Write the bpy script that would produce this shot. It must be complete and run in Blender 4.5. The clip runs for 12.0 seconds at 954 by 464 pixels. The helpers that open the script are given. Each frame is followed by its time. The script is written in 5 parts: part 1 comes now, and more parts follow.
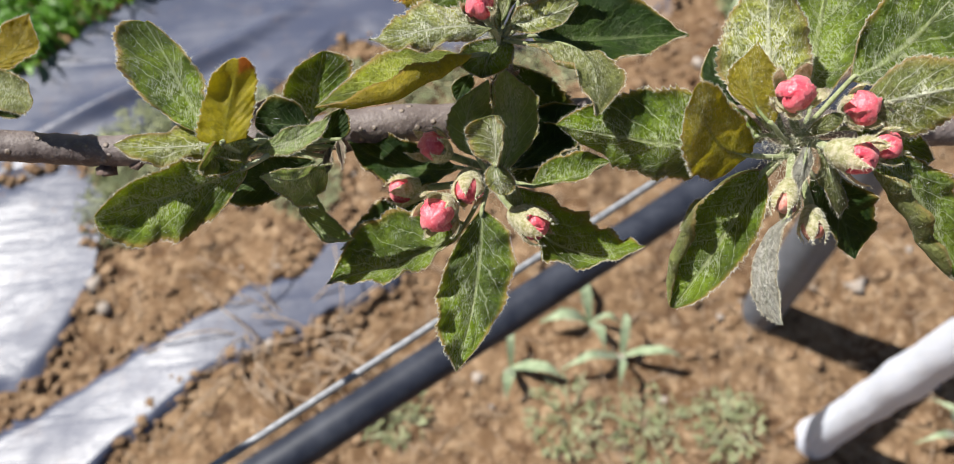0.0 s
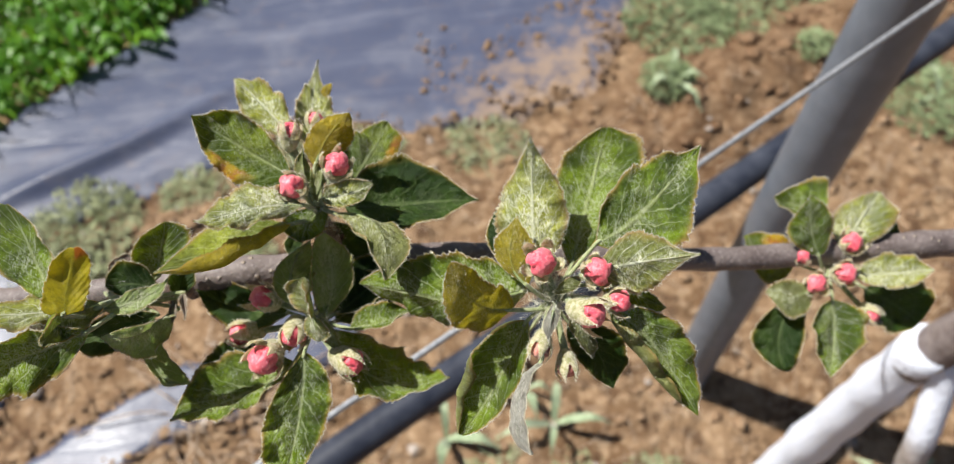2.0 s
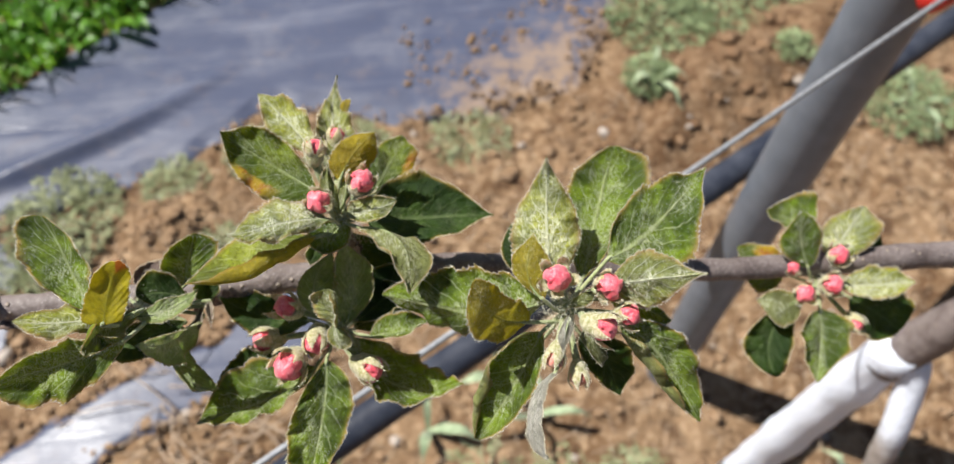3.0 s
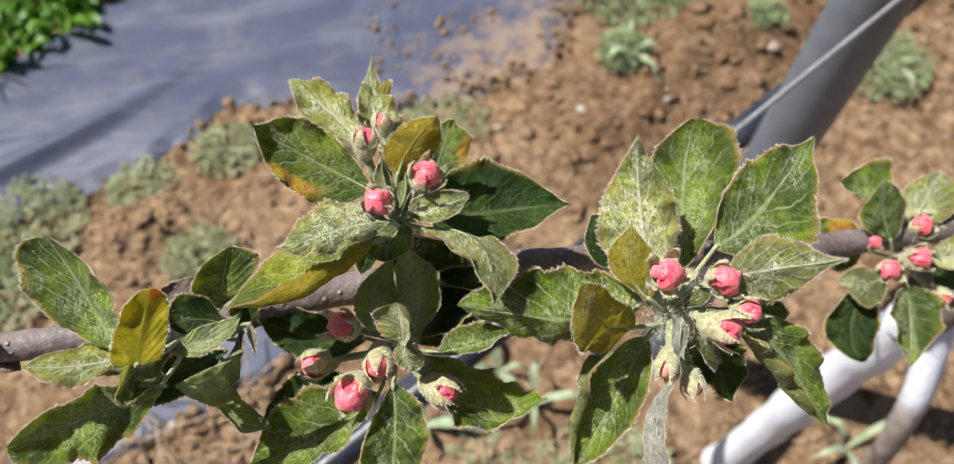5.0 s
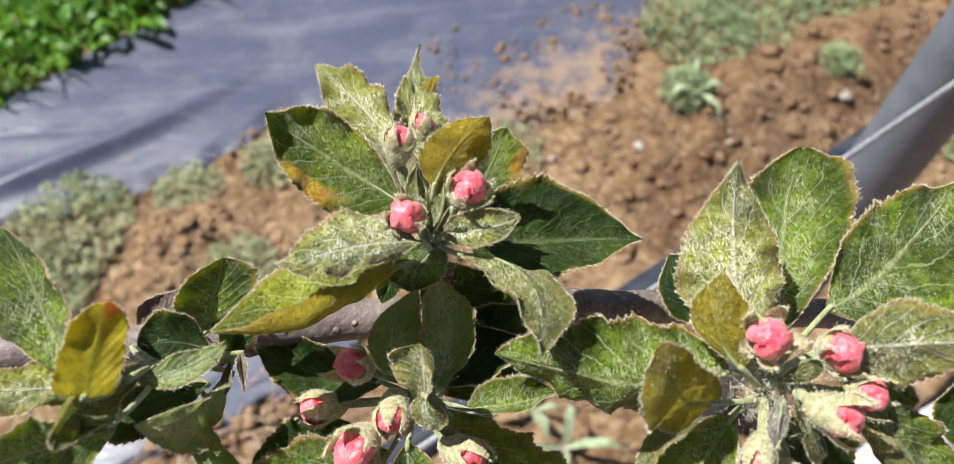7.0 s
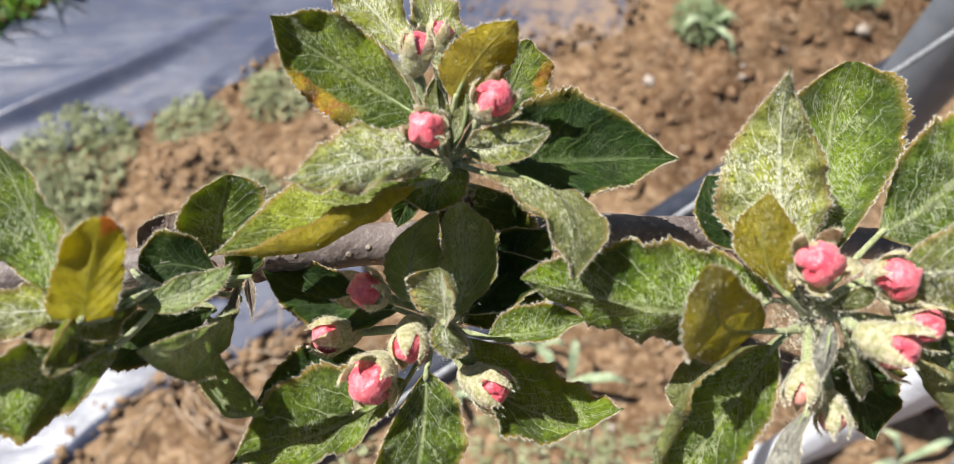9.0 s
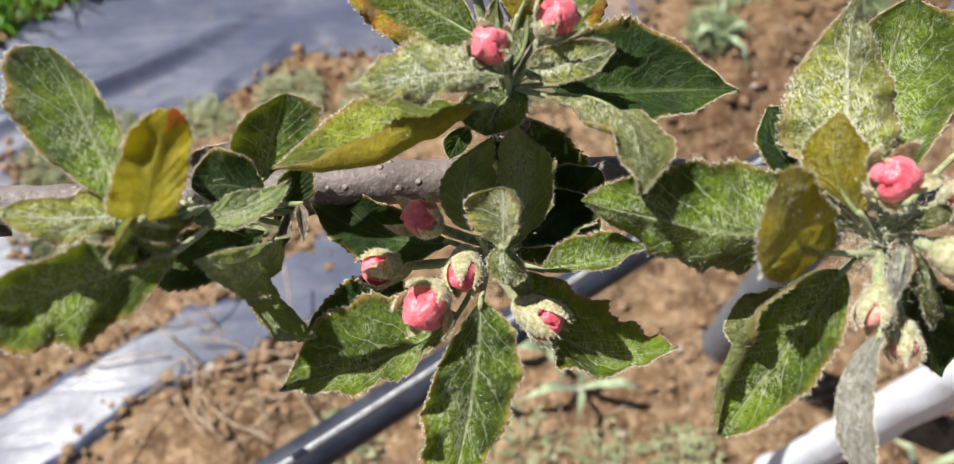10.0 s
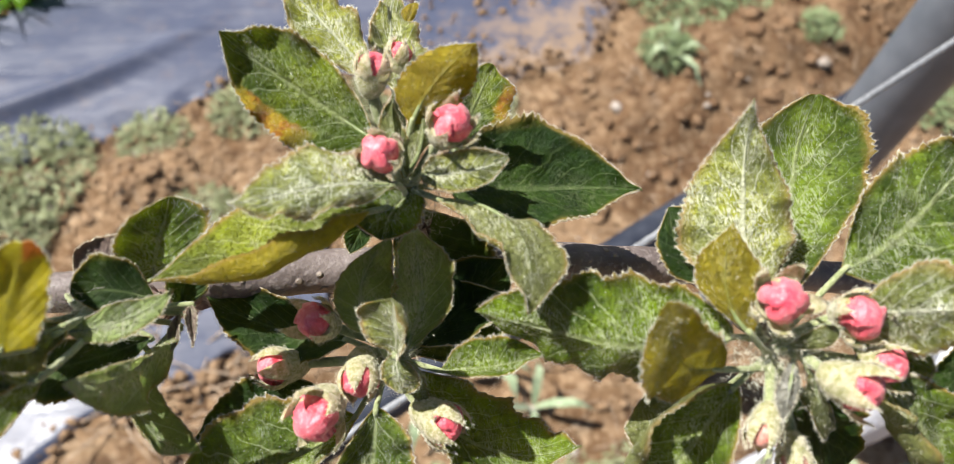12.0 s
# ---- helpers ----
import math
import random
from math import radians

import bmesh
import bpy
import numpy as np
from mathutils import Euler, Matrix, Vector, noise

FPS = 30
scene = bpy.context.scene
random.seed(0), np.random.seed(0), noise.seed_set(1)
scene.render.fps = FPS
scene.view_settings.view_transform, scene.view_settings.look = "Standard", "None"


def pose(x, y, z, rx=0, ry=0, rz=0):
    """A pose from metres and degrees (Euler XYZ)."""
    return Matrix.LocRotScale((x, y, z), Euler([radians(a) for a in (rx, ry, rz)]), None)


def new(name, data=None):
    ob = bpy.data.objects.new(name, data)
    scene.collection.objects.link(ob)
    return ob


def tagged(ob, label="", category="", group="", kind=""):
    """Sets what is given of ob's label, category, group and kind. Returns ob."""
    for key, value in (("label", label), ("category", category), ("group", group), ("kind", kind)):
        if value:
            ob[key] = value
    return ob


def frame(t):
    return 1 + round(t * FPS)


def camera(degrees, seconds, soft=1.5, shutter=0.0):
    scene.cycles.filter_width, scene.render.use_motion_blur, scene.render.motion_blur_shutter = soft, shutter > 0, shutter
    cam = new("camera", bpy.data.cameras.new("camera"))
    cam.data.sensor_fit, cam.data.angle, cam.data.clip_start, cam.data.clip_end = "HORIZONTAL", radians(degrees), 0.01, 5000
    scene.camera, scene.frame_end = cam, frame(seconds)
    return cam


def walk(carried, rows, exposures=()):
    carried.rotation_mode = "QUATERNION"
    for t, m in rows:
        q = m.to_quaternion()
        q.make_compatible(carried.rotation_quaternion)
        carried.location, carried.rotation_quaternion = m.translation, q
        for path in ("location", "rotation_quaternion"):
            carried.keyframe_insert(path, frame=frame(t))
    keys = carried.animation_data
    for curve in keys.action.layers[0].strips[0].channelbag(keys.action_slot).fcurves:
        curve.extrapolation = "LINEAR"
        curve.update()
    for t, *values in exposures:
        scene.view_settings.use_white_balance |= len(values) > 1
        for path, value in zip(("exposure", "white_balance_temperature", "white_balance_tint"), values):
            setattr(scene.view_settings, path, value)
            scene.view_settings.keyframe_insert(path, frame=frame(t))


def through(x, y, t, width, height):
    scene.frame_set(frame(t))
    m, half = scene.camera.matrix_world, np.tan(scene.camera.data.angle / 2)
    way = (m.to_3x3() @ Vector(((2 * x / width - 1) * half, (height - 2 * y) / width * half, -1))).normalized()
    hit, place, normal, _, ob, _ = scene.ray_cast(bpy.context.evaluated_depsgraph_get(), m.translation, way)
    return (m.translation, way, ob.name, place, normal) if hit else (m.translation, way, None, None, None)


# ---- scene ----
cam = camera(63.0, 12.0, soft=0.5)
PATH = [
    (0.0, 0.0000, 0.0000, 1.0741, 28.04, 2.61, -4.89),
    (0.5, -0.0096, 0.0073, 1.0701, 28.50, 2.23, -4.47),
    (1.0, 0.0014, 0.0151, 1.0832, 29.94, -0.52, -5.05),
    (1.5, 0.0210, 0.0070, 1.1042, 32.06, -0.36, -6.06),
    (2.0, 0.0409, -0.0010, 1.1147, 32.18, 0.65, -7.53),
    (2.5, 0.0364, -0.0032, 1.1187, 31.02, 0.17, -7.12),
    (3.0, 0.0291, 0.0008, 1.1281, 31.41, -1.24, -7.90),
    (3.2, 0.0220, -0.0014, 1.1192, 31.03, -2.32, -7.03),
    (4.8, -0.0016, 0.0201, 1.1041, 31.02, -2.21, -13.11),
    (5.0, 0.0030, 0.0245, 1.1020, 30.40, -1.69, -12.11),
    (5.5, -0.0021, 0.0308, 1.0976, 28.60, -0.46, -10.10),
    (6.0, -0.0002, 0.0302, 1.1133, 31.17, -2.84, -9.62),
    (6.5, -0.0048, 0.0313, 1.0926, 33.20, -2.25, -8.84),
    (7.0, 0.0068, 0.0431, 1.0696, 32.45, -1.27, -6.47),
    (7.2, 0.0100, 0.0353, 1.0615, 32.72, -0.12, -6.64),
    (8.8, 0.0060, 0.0519, 1.0614, 28.37, -0.76, -6.72),
    (9.0, 0.0035, 0.0461, 1.0580, 27.86, -1.23, -6.03),
    (9.5, -0.0011, 0.0402, 1.0521, 27.93, -0.81, -5.71),
    (10.0, -0.0076, 0.0334, 1.0471, 29.00, -1.32, -5.18),
    (10.5, -0.0116, 0.0378, 1.0492, 27.88, -2.07, -4.96),
    (11.0, -0.0047, 0.0469, 1.0545, 28.67, -3.21, -6.01),
    (11.5, 0.0002, 0.0541, 1.0528, 29.27, -3.26, -6.35),
    (12.0, 0.0062, 0.0498, 1.0538, 29.44, -3.82, -6.30),
]
walk(cam, [(t, pose(x, y, z, rx, ry, rz)) for t, x, y, z, rx, ry, rz in PATH], exposures=[(0.0, 0.18), (0.5, 0.08), (1.0, 0.12), (2.5, 0.30), (5.5, 0.25), (6.0, 0.24), (7.2, 0.44), (9.0, 0.42), (10.2, 0.31), (12.0, 0.50)])

# the lens focuses a hand's width away; the ground behind is soft
cam.data.dof.use_dof = True
cam.data.dof.focus_distance = 0.174
cam.data.dof.aperture_fstop = 16.5

# ---- light ----
SUN_WAY = Vector((-0.492, 0.263, 0.829)).normalized()
world = bpy.data.worlds.new("sky")
scene.world = world
world.use_nodes = True
wn = world.node_tree.nodes
sky = wn.new("ShaderNodeTexSky")
sky.sky_type, sky.sun_disc = "NISHITA", False
sky.sun_elevation = math.asin(SUN_WAY.z)
sky.sun_rotation = math.atan2(SUN_WAY.x, SUN_WAY.y)
sky.altitude = 200
wn["Background"].inputs["Strength"].default_value = 0.051
world.node_tree.links.new(sky.outputs["Color"], wn["Background"].inputs["Color"])
sun = new("sun", bpy.data.lights.new("sun", "SUN"))
sun.data.energy, sun.data.angle, sun.data.color = 6.6, radians(0.6), (1.0, 0.965, 0.905)
sun.rotation_euler = (-SUN_WAY).to_track_quat("-Z", "Y").to_euler()
sun.location = (-2, 1, 4)


# ---- materials ----
class Nodes:
    """Short hand for building a node material."""

    def __init__(self, name):
        self.mat = bpy.data.materials.new(name)
        self.mat.use_nodes = True
        self.tree = self.mat.node_tree
        self.bsdf = self.tree.nodes["Principled BSDF"]
        self.out = self.tree.nodes["Material Output"]

    def add(self, kind, operation="", use_clamp=False, data_type="", interpolation_type="", feature=""):
        n = self.tree.nodes.new(kind)
        if operation:
            n.operation = operation
        if use_clamp:
            n.use_clamp = True
        if data_type:
            n.data_type = data_type
        if interpolation_type:
            n.interpolation_type = interpolation_type
        if feature:
            n.feature = feature
        return n

    def put(self, socket, value):
        if isinstance(value, bpy.types.NodeSocket):
            self.tree.links.new(value, socket)
        else:
            socket.default_value = value

    def math(self, op, a, b=0.0, c=0.0, clamp=False):
        n = self.add("ShaderNodeMath", operation=op, use_clamp=clamp)
        for s, v in zip(n.inputs, (a, b, c)):
            self.put(s, v)
        return n.outputs[0]

    def mix(self, f, a, b):
        n = self.add("ShaderNodeMix", data_type="RGBA")
        self.put(n.inputs[0], f)
        for s, v in ((n.inputs[6], a), (n.inputs[7], b)):
            self.put(s, v if isinstance(v, bpy.types.NodeSocket) else (*v, 1.0))
        return n.outputs[2]

    def step(self, value, low, high, a=0.0, b=1.0):
        n = self.add("ShaderNodeMapRange", interpolation_type="SMOOTHSTEP")
        for s, v in zip(n.inputs, (value, low, high, a, b)):
            self.put(s, v)
        return n.outputs[0]

    def where(self, scale=(1, 1, 1)):
        n = self.add("ShaderNodeMapping")
        self.put(n.inputs["Scale"], scale)
        self.put(n.inputs["Vector"], self.add("ShaderNodeTexCoord").outputs["Object"])
        return n.outputs[0]

    def noise(self, scale, detail=3.0, rough=0.55, vector=None, warp=0.0):
        n = self.add("ShaderNodeTexNoise")
        n.inputs["Scale"].default_value, n.inputs["Detail"].default_value = scale, detail
        n.inputs["Roughness"].default_value, n.inputs["Distortion"].default_value = rough, warp
        self.put(n.inputs["Vector"], self.where() if vector is None else vector)
        return n.outputs[0]

    def cells(self, scale, feature="F1", vector=None):
        n = self.add("ShaderNodeTexVoronoi", feature=feature)
        n.inputs["Scale"].default_value = scale
        self.put(n.inputs["Vector"], self.where() if vector is None else vector)
        return n.outputs["Distance"]

    def bump(self, height, strength, distance, under=None):
        n = self.add("ShaderNodeBump")
        self.put(n.inputs["Height"], height)
        n.inputs["Strength"].default_value, n.inputs["Distance"].default_value = strength, distance
        if under is not None:
            self.put(n.inputs["Normal"], under)
        return n.outputs[0]

    def finish(self, color, rough, normal=None, **more):
        self.put(self.bsdf.inputs["Base Color"], color if isinstance(color, bpy.types.NodeSocket) else (*color, 1.0))
        self.put(self.bsdf.inputs["Roughness"], rough)
        if normal is not None:
            self.put(self.bsdf.inputs["Normal"], normal)
        for key, value in more.items():
            self.put(self.bsdf.inputs[key.replace("_", " ")], value)
        return self.mat

    def veil(self, color, amount, normal=None):
        """Lets part of the light pass through the thin sheet."""
        thin = self.add("ShaderNodeBsdfTranslucent")
        if normal is not None:
            self.put(thin.inputs["Normal"], normal)
        self.put(thin.inputs["Color"], color)
        m = self.add("ShaderNodeMixShader")
        self.put(m.inputs[0], amount)
        self.tree.links.new(self.bsdf.outputs[0], m.inputs[1])
        self.tree.links.new(thin.outputs[0], m.inputs[2])
        self.tree.links.new(m.outputs[0], self.out.inputs["Surface"])


def leaf_material(name, dark, light, down, rim, thin, gloss=0.40, blotch=0.0, fold=False, burn=False, vein=0.5, through=0.58, deep=0.5, shine=0.85, net_amount=0.30, rib=(0.42, 0.47, 0.22), pale=(0.60, 0.63, 0.36)):
    n = Nodes(name)
    sep = n.add("ShaderNodeSeparateXYZ")
    n.put(sep.inputs[0], n.add("ShaderNodeTexCoord").outputs["UV"])
    u, v = sep.outputs[0], sep.outputs[1]
    side = n.math("MULTIPLY", n.math("ABSOLUTE", n.math("SUBTRACT", v, 0.5)), 2.0)
    wob = n.noise(220, 2)
    rand = n.add("ShaderNodeObjectInfo").outputs["Random"]
    # ribs: a pale midrib, side ribs that fade outward, a net of veinlets between them
    mid = n.step(side, 0.01, n.math("MULTIPLY_ADD", u, -0.07, 0.115), 1.0, 0.0)
    run = n.math("MULTIPLY_ADD", n.math("POWER", side, 0.8), -0.32, u)
    run = n.math("MULTIPLY_ADD", wob, 0.13, run)
    saw = n.math("ABSOLUTE", n.math("SUBTRACT", n.math("FRACT", n.math("MULTIPLY", run, 6.5)), 0.5))
    ray = n.math("MULTIPLY", n.step(saw, 0.0, 0.075, 1.0, 0.0), n.step(side, 0.45, 1.0, 1.0, 0.15))
    bent = n.add("ShaderNodeVectorMath", operation="ADD")
    n.put(bent.inputs[0], n.where())
    jog = n.add("ShaderNodeTexNoise")
    jog.inputs["Scale"].default_value = 420
    shove = n.add("ShaderNodeVectorMath", operation="SCALE")
    n.put(shove.inputs[0], jog.outputs["Color"])
    shove.inputs["Scale"].default_value = 0.0008
    n.put(bent.inputs[1], shove.outputs[0])
    web = n.cells(560, "DISTANCE_TO_EDGE", bent.outputs[0])
    mesh = n.cells(1250, "DISTANCE_TO_EDGE", bent.outputs[0])
    net = n.math("MAXIMUM", n.step(web, 0.0, 0.13, 1.0, 0.0), n.math("MULTIPLY", n.step(mesh, 0.0, 0.16, 1.0, 0.0), 0.6))
    core = n.step(n.math("ADD", side, n.math("MULTIPLY", u, 0.5)), 0.2, 1.25, 1.0, 0.30)
    worn = n.step(n.noise(120, 3, 0.6), 0.38, 0.62, 0.12, 1.0)
    ribs = n.math("MAXIMUM", mid, n.math("MAXIMUM", n.math("MULTIPLY", ray, 0.9), n.math("MULTIPLY", n.math("MULTIPLY", net, worn), n.math("MULTIPLY", core, net_amount))))
    # colours
    tone = n.step(n.noise(75, 5, 0.65), 0.40, 0.62)
    tone = n.math("ADD", tone, n.math("MULTIPLY", n.math("SUBTRACT", rand, 0.5), 0.4), clamp=True)
    tone = n.math("MULTIPLY_ADD", n.step(saw, 0.1, 0.5), 0.12, tone, clamp=True)
    color = n.mix(tone, dark, light)
    color = n.mix(n.step(mesh, 0.04, 0.40, 0.0, 0.26), color, tuple(c * 0.4 for c in dark))
    fine = n.step(n.noise(650, 4, 0.75), 0.46, 0.58)
    color = n.mix(n.math("MULTIPLY", fine, 0.36), color, tuple(c * 0.4 for c in dark))
    ragged = n.math("ADD", side, n.math("MULTIPLY", n.math("SUBTRACT", n.noise(170, 4), 0.5), 0.42))
    edge = n.math("MULTIPLY", n.step(ragged, 0.68 if rim >= 0.9 else 0.80, 1.02), rim)
    color = n.mix(edge, color, (0.40, 0.30, 0.035))
    color = n.mix(n.math("MULTIPLY", n.step(n.math("MULTIPLY_ADD", wob, 0.08, side), 0.95, 1.01), min(1.0, rim + 0.15)), color, (0.52, 0.33, 0.10))
    color = n.mix(n.math("MULTIPLY", ribs, vein), color, rib)
    if fold:
        color = n.mix(n.step(v, 0.44, 0.52, 1.0, 0.0), color, (0.33, 0.27, 0.025))
    if blotch:
        spot = n.math("ADD", n.noise(110, 4, 0.6), n.math("MULTIPLY", n.step(v, 0.05, 0.40, 0.20, -0.20), 1.0))
        spot = n.math("MULTIPLY", n.step(spot, 0.50, 0.64), n.math("MULTIPLY", n.step(u, 0.26, 0.42), n.step(u, 0.66, 0.84, 1.0, 0.0)))
        rust = n.mix(n.step(n.noise(260, 3), 0.44, 0.62), (0.62, 0.42, 0.02), (0.52, 0.17, 0.02))
        color = n.mix(n.math("MULTIPLY", spot, blotch), color, rust)
    if burn:
        scorch = n.math("MULTIPLY", n.step(n.math("ADD", u, n.math("MULTIPLY", wob, 0.2)), 0.86, 0.98), n.step(v, 0.50, 0.36))
        color = n.mix(scorch, color, (0.50, 0.12, 0.012))
    # white down lies in strands, thick in places and worn off in others
    warp = n.add("ShaderNodeMapping")
    n.put(warp.inputs["Vector"], n.where())
    n.put(warp.inputs["Rotation"], (0.5, 0.3, 0.7))
    n.put(warp.inputs["Scale"], (1700, 420, 850))
    strand = n.noise(1.0, 3, 0.65, vector=warp.outputs[0], warp=1.8)
    patch = n.math("ADD", n.noise(85, 4, 0.62), n.math("MULTIPLY", n.math("ADD", n.math("MULTIPLY", side, 1.3), n.math("MULTIPLY", u, 0.7)), -0.17))
    patch = n.step(patch, 0.25, 0.48, 0.06, 1.5)
    haze = n.math("MULTIPLY", n.math("MULTIPLY", n.step(strand, 0.50, 0.55, 0.0, 1.0), patch), down * 1.9, clamp=True)
    color = n.mix(haze, color, pale)
    speck = n.step(n.noise(1000, 4, 0.75), 0.55, 0.60)
    color = n.mix(n.math("MULTIPLY", n.math("MULTIPLY", speck, patch), min(0.6, 0.06 + 0.8 * down), clamp=True), color, pale)
    # relief: the blade bulges between its ribs
    height = n.math("ADD", n.math("MULTIPLY", mid, -0.9), n.math("MULTIPLY", n.math("MULTIPLY", n.step(saw, 0.0, 0.40), n.step(side, 0.0, 0.4)), 0.5))
    height = n.math("ADD", height, n.math("MULTIPLY", n.step(web, 0.0, 0.34), 0.42))
    height = n.math("ADD", height, n.math("MULTIPLY", n.noise(200, 3), 1.0))
    crinkle = n.math("ABSOLUTE", n.math("SUBTRACT", n.noise(430, 3, 0.6, warp=0.9), 0.5))
    height = n.math("MULTIPLY_ADD", n.step(crinkle, 0.0, 0.16), 0.55, height)
    relief = n.bump(height, min(1.0, deep * 1.8), 0.00058)
    relief = n.bump(n.math("ADD", strand, n.step(mesh, 0.0, 0.3)), 0.35 + 0.4 * down, 0.00012, relief)
    rough = n.math("MULTIPLY_ADD", n.math("ADD", haze, n.math("MULTIPLY", ribs, 0.5)), 0.3, gloss, clamp=True)
    n.finish(color, rough, relief, Specular_IOR_Level=shine, Sheen_Weight=0.02 + 0.12 * down, Sheen_Roughness=0.45)
    # the blade has two skins, so each of them passes the root of what the whole leaf does
    glow = n.mix(0.45, color, tuple(c ** 0.5 for c in thin))
    n.veil(glow, through, relief)
    return n.mat


downy = leaf_material("downy_leaf", (0.15, 0.205, 0.004), (0.54, 0.58, 0.016), 0.46, 0.9, (0.55, 0.62, 0.020), gloss=0.30, vein=0.85, through=0.42, net_amount=0.5, rib=(0.94, 0.95, 0.74), pale=(0.93, 0.95, 0.70))
green = leaf_material("green_leaf", (0.040, 0.105, 0.002), (0.270, 0.430, 0.006), 0.17, 0.7, (0.50, 0.62, 0.012), gloss=0.20, vein=0.58, through=0.46, rib=(0.66, 0.73, 0.33), pale=(0.90, 0.94, 0.66))
# fresh: dark green, darkened further to hold the shade on inner, turned-away leaves
fresh = leaf_material("fresh_leaf_in_shade", (0.005, 0.028, 0.001), (0.028, 0.072, 0.002), 0.02, 0.25, (0.16, 0.30, 0.008), gloss=0.42, shine=0.28, vein=0.30, through=0.34, deep=0.30, rib=(0.26, 0.35, 0.13))
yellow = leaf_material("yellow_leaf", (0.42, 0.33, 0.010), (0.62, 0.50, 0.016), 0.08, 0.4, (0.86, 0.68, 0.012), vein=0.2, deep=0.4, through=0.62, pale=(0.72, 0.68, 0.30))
yellow_burnt = leaf_material("scorched_yellow_leaf", (0.46, 0.40, 0.008), (0.62, 0.54, 0.010), 0.03, 0.2, (0.90, 0.76, 0.010), burn=True, vein=0.06, deep=0.12, through=0.6)
blotched = leaf_material("blotched_leaf", (0.050, 0.110, 0.002), (0.27, 0.37, 0.006), 0.08, 0.5, (0.44, 0.54, 0.012), gloss=0.26, blotch=1.0, vein=0.55, through=0.46, rib=(0.50, 0.58, 0.24), pale=(0.84, 0.88, 0.52))
fold = leaf_material("folded_leaf", (0.13, 0.20, 0.004), (0.44, 0.54, 0.010), 0.16, 0.6, (0.62, 0.64, 0.012), vein=0.6, through=0.50, rib=(0.76, 0.82, 0.38), pale=(0.86, 0.90, 0.48))
felt = leaf_material("felted_leaf", (0.22, 0.25, 0.06), (0.42, 0.45, 0.13), 0.40, 0.5, (0.46, 0.52, 0.09), gloss=0.6, vein=0.45, pale=(0.72, 0.74, 0.52))
felt_white = leaf_material("withered_leaf", (0.58, 0.57, 0.49), (0.68, 0.67, 0.59), 0.5, 0.15, (0.60, 0.57, 0.46), gloss=0.7, vein=0.06, pale=(0.84, 0.83, 0.77))
frosted = leaf_material("frosted_leaf", (0.19, 0.245, 0.016), (0.56, 0.60, 0.055), 0.52, 0.9, (0.55, 0.61, 0.05), gloss=0.36, vein=0.75, through=0.36, net_amount=0.45, rib=(0.94, 0.95, 0.76), pale=(0.93, 0.95, 0.74))
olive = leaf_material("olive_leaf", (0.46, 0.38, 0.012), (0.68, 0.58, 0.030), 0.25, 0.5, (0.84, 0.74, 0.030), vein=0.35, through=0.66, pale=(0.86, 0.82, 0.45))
# shaded: grey-green, made paler to stand in for light bounced into the shade
shaded = leaf_material("grey_green_leaf_lightened", (0.32, 0.46, 0.11), (0.56, 0.70, 0.26), 0.40, 0.35, (0.56, 0.66, 0.18), gloss=0.55, vein=0.7, through=0.6, rib=(0.82, 0.86, 0.62), pale=(0.82, 0.85, 0.66))
husk = leaf_material("papery_husk", (0.16, 0.095, 0.075), (0.34, 0.24, 0.20), 0.12, 0.1, (0.42, 0.26, 0.20), gloss=0.6, vein=0.3, through=0.25, rib=(0.45, 0.36, 0.30))
DOWN = {shaded: 0.3, downy: 1.2, frosted: 1.4, green: 0.35, felt: 0.6, felt_white: 0.3, fold: 0.2, blotched: 0.2, yellow: 0.15, olive: 0.5}
UNDER = {shaded: shaded, downy: felt, frosted: felt, green: felt, fresh: felt, blotched: felt, fold: yellow, felt: green, felt_white: felt_white, husk: husk, olive: olive, yellow: yellow, yellow_burnt: yellow_burnt}


def petal_material(name, deep, soft, edge):
    n = Nodes(name)
    tone = n.step(n.noise(300, 3, 0.6), 0.35, 0.65)
    color = n.mix(tone, deep, soft)
    streak = n.noise(1.0, 3, vector=n.where((1500, 1500, 420)))
    color = n.mix(n.step(streak, 0.50, 0.75, 0.0, 0.42), color, edge)
    relief = n.bump(n.noise(700, 3), 0.7, 0.0006)
    n.finish(color, 0.42, relief, Subsurface_Weight=0.2, Subsurface_Radius=(0.002, 0.0008, 0.0008), Subsurface_Scale=0.5, Sheen_Weight=0.25)
    return n.mat


pink_petal = petal_material("pink_petal", (0.66, 0.055, 0.095), (0.80, 0.17, 0.21), (0.93, 0.52, 0.53))
dry_petal = petal_material("faded_petal", (0.42, 0.08, 0.06), (0.60, 0.30, 0.24), (0.72, 0.55, 0.45))


def plain(name, a, b, scale, rough=0.7, bump=0.4, depth=0.001, **more):
    n = Nodes(name)
    color = n.mix(n.step(n.noise(scale, 5, 0.62), 0.3, 0.7), a, b)
    return n.finish(color, rough, n.bump(n.noise(scale * 3, 4), bump, depth), **more)


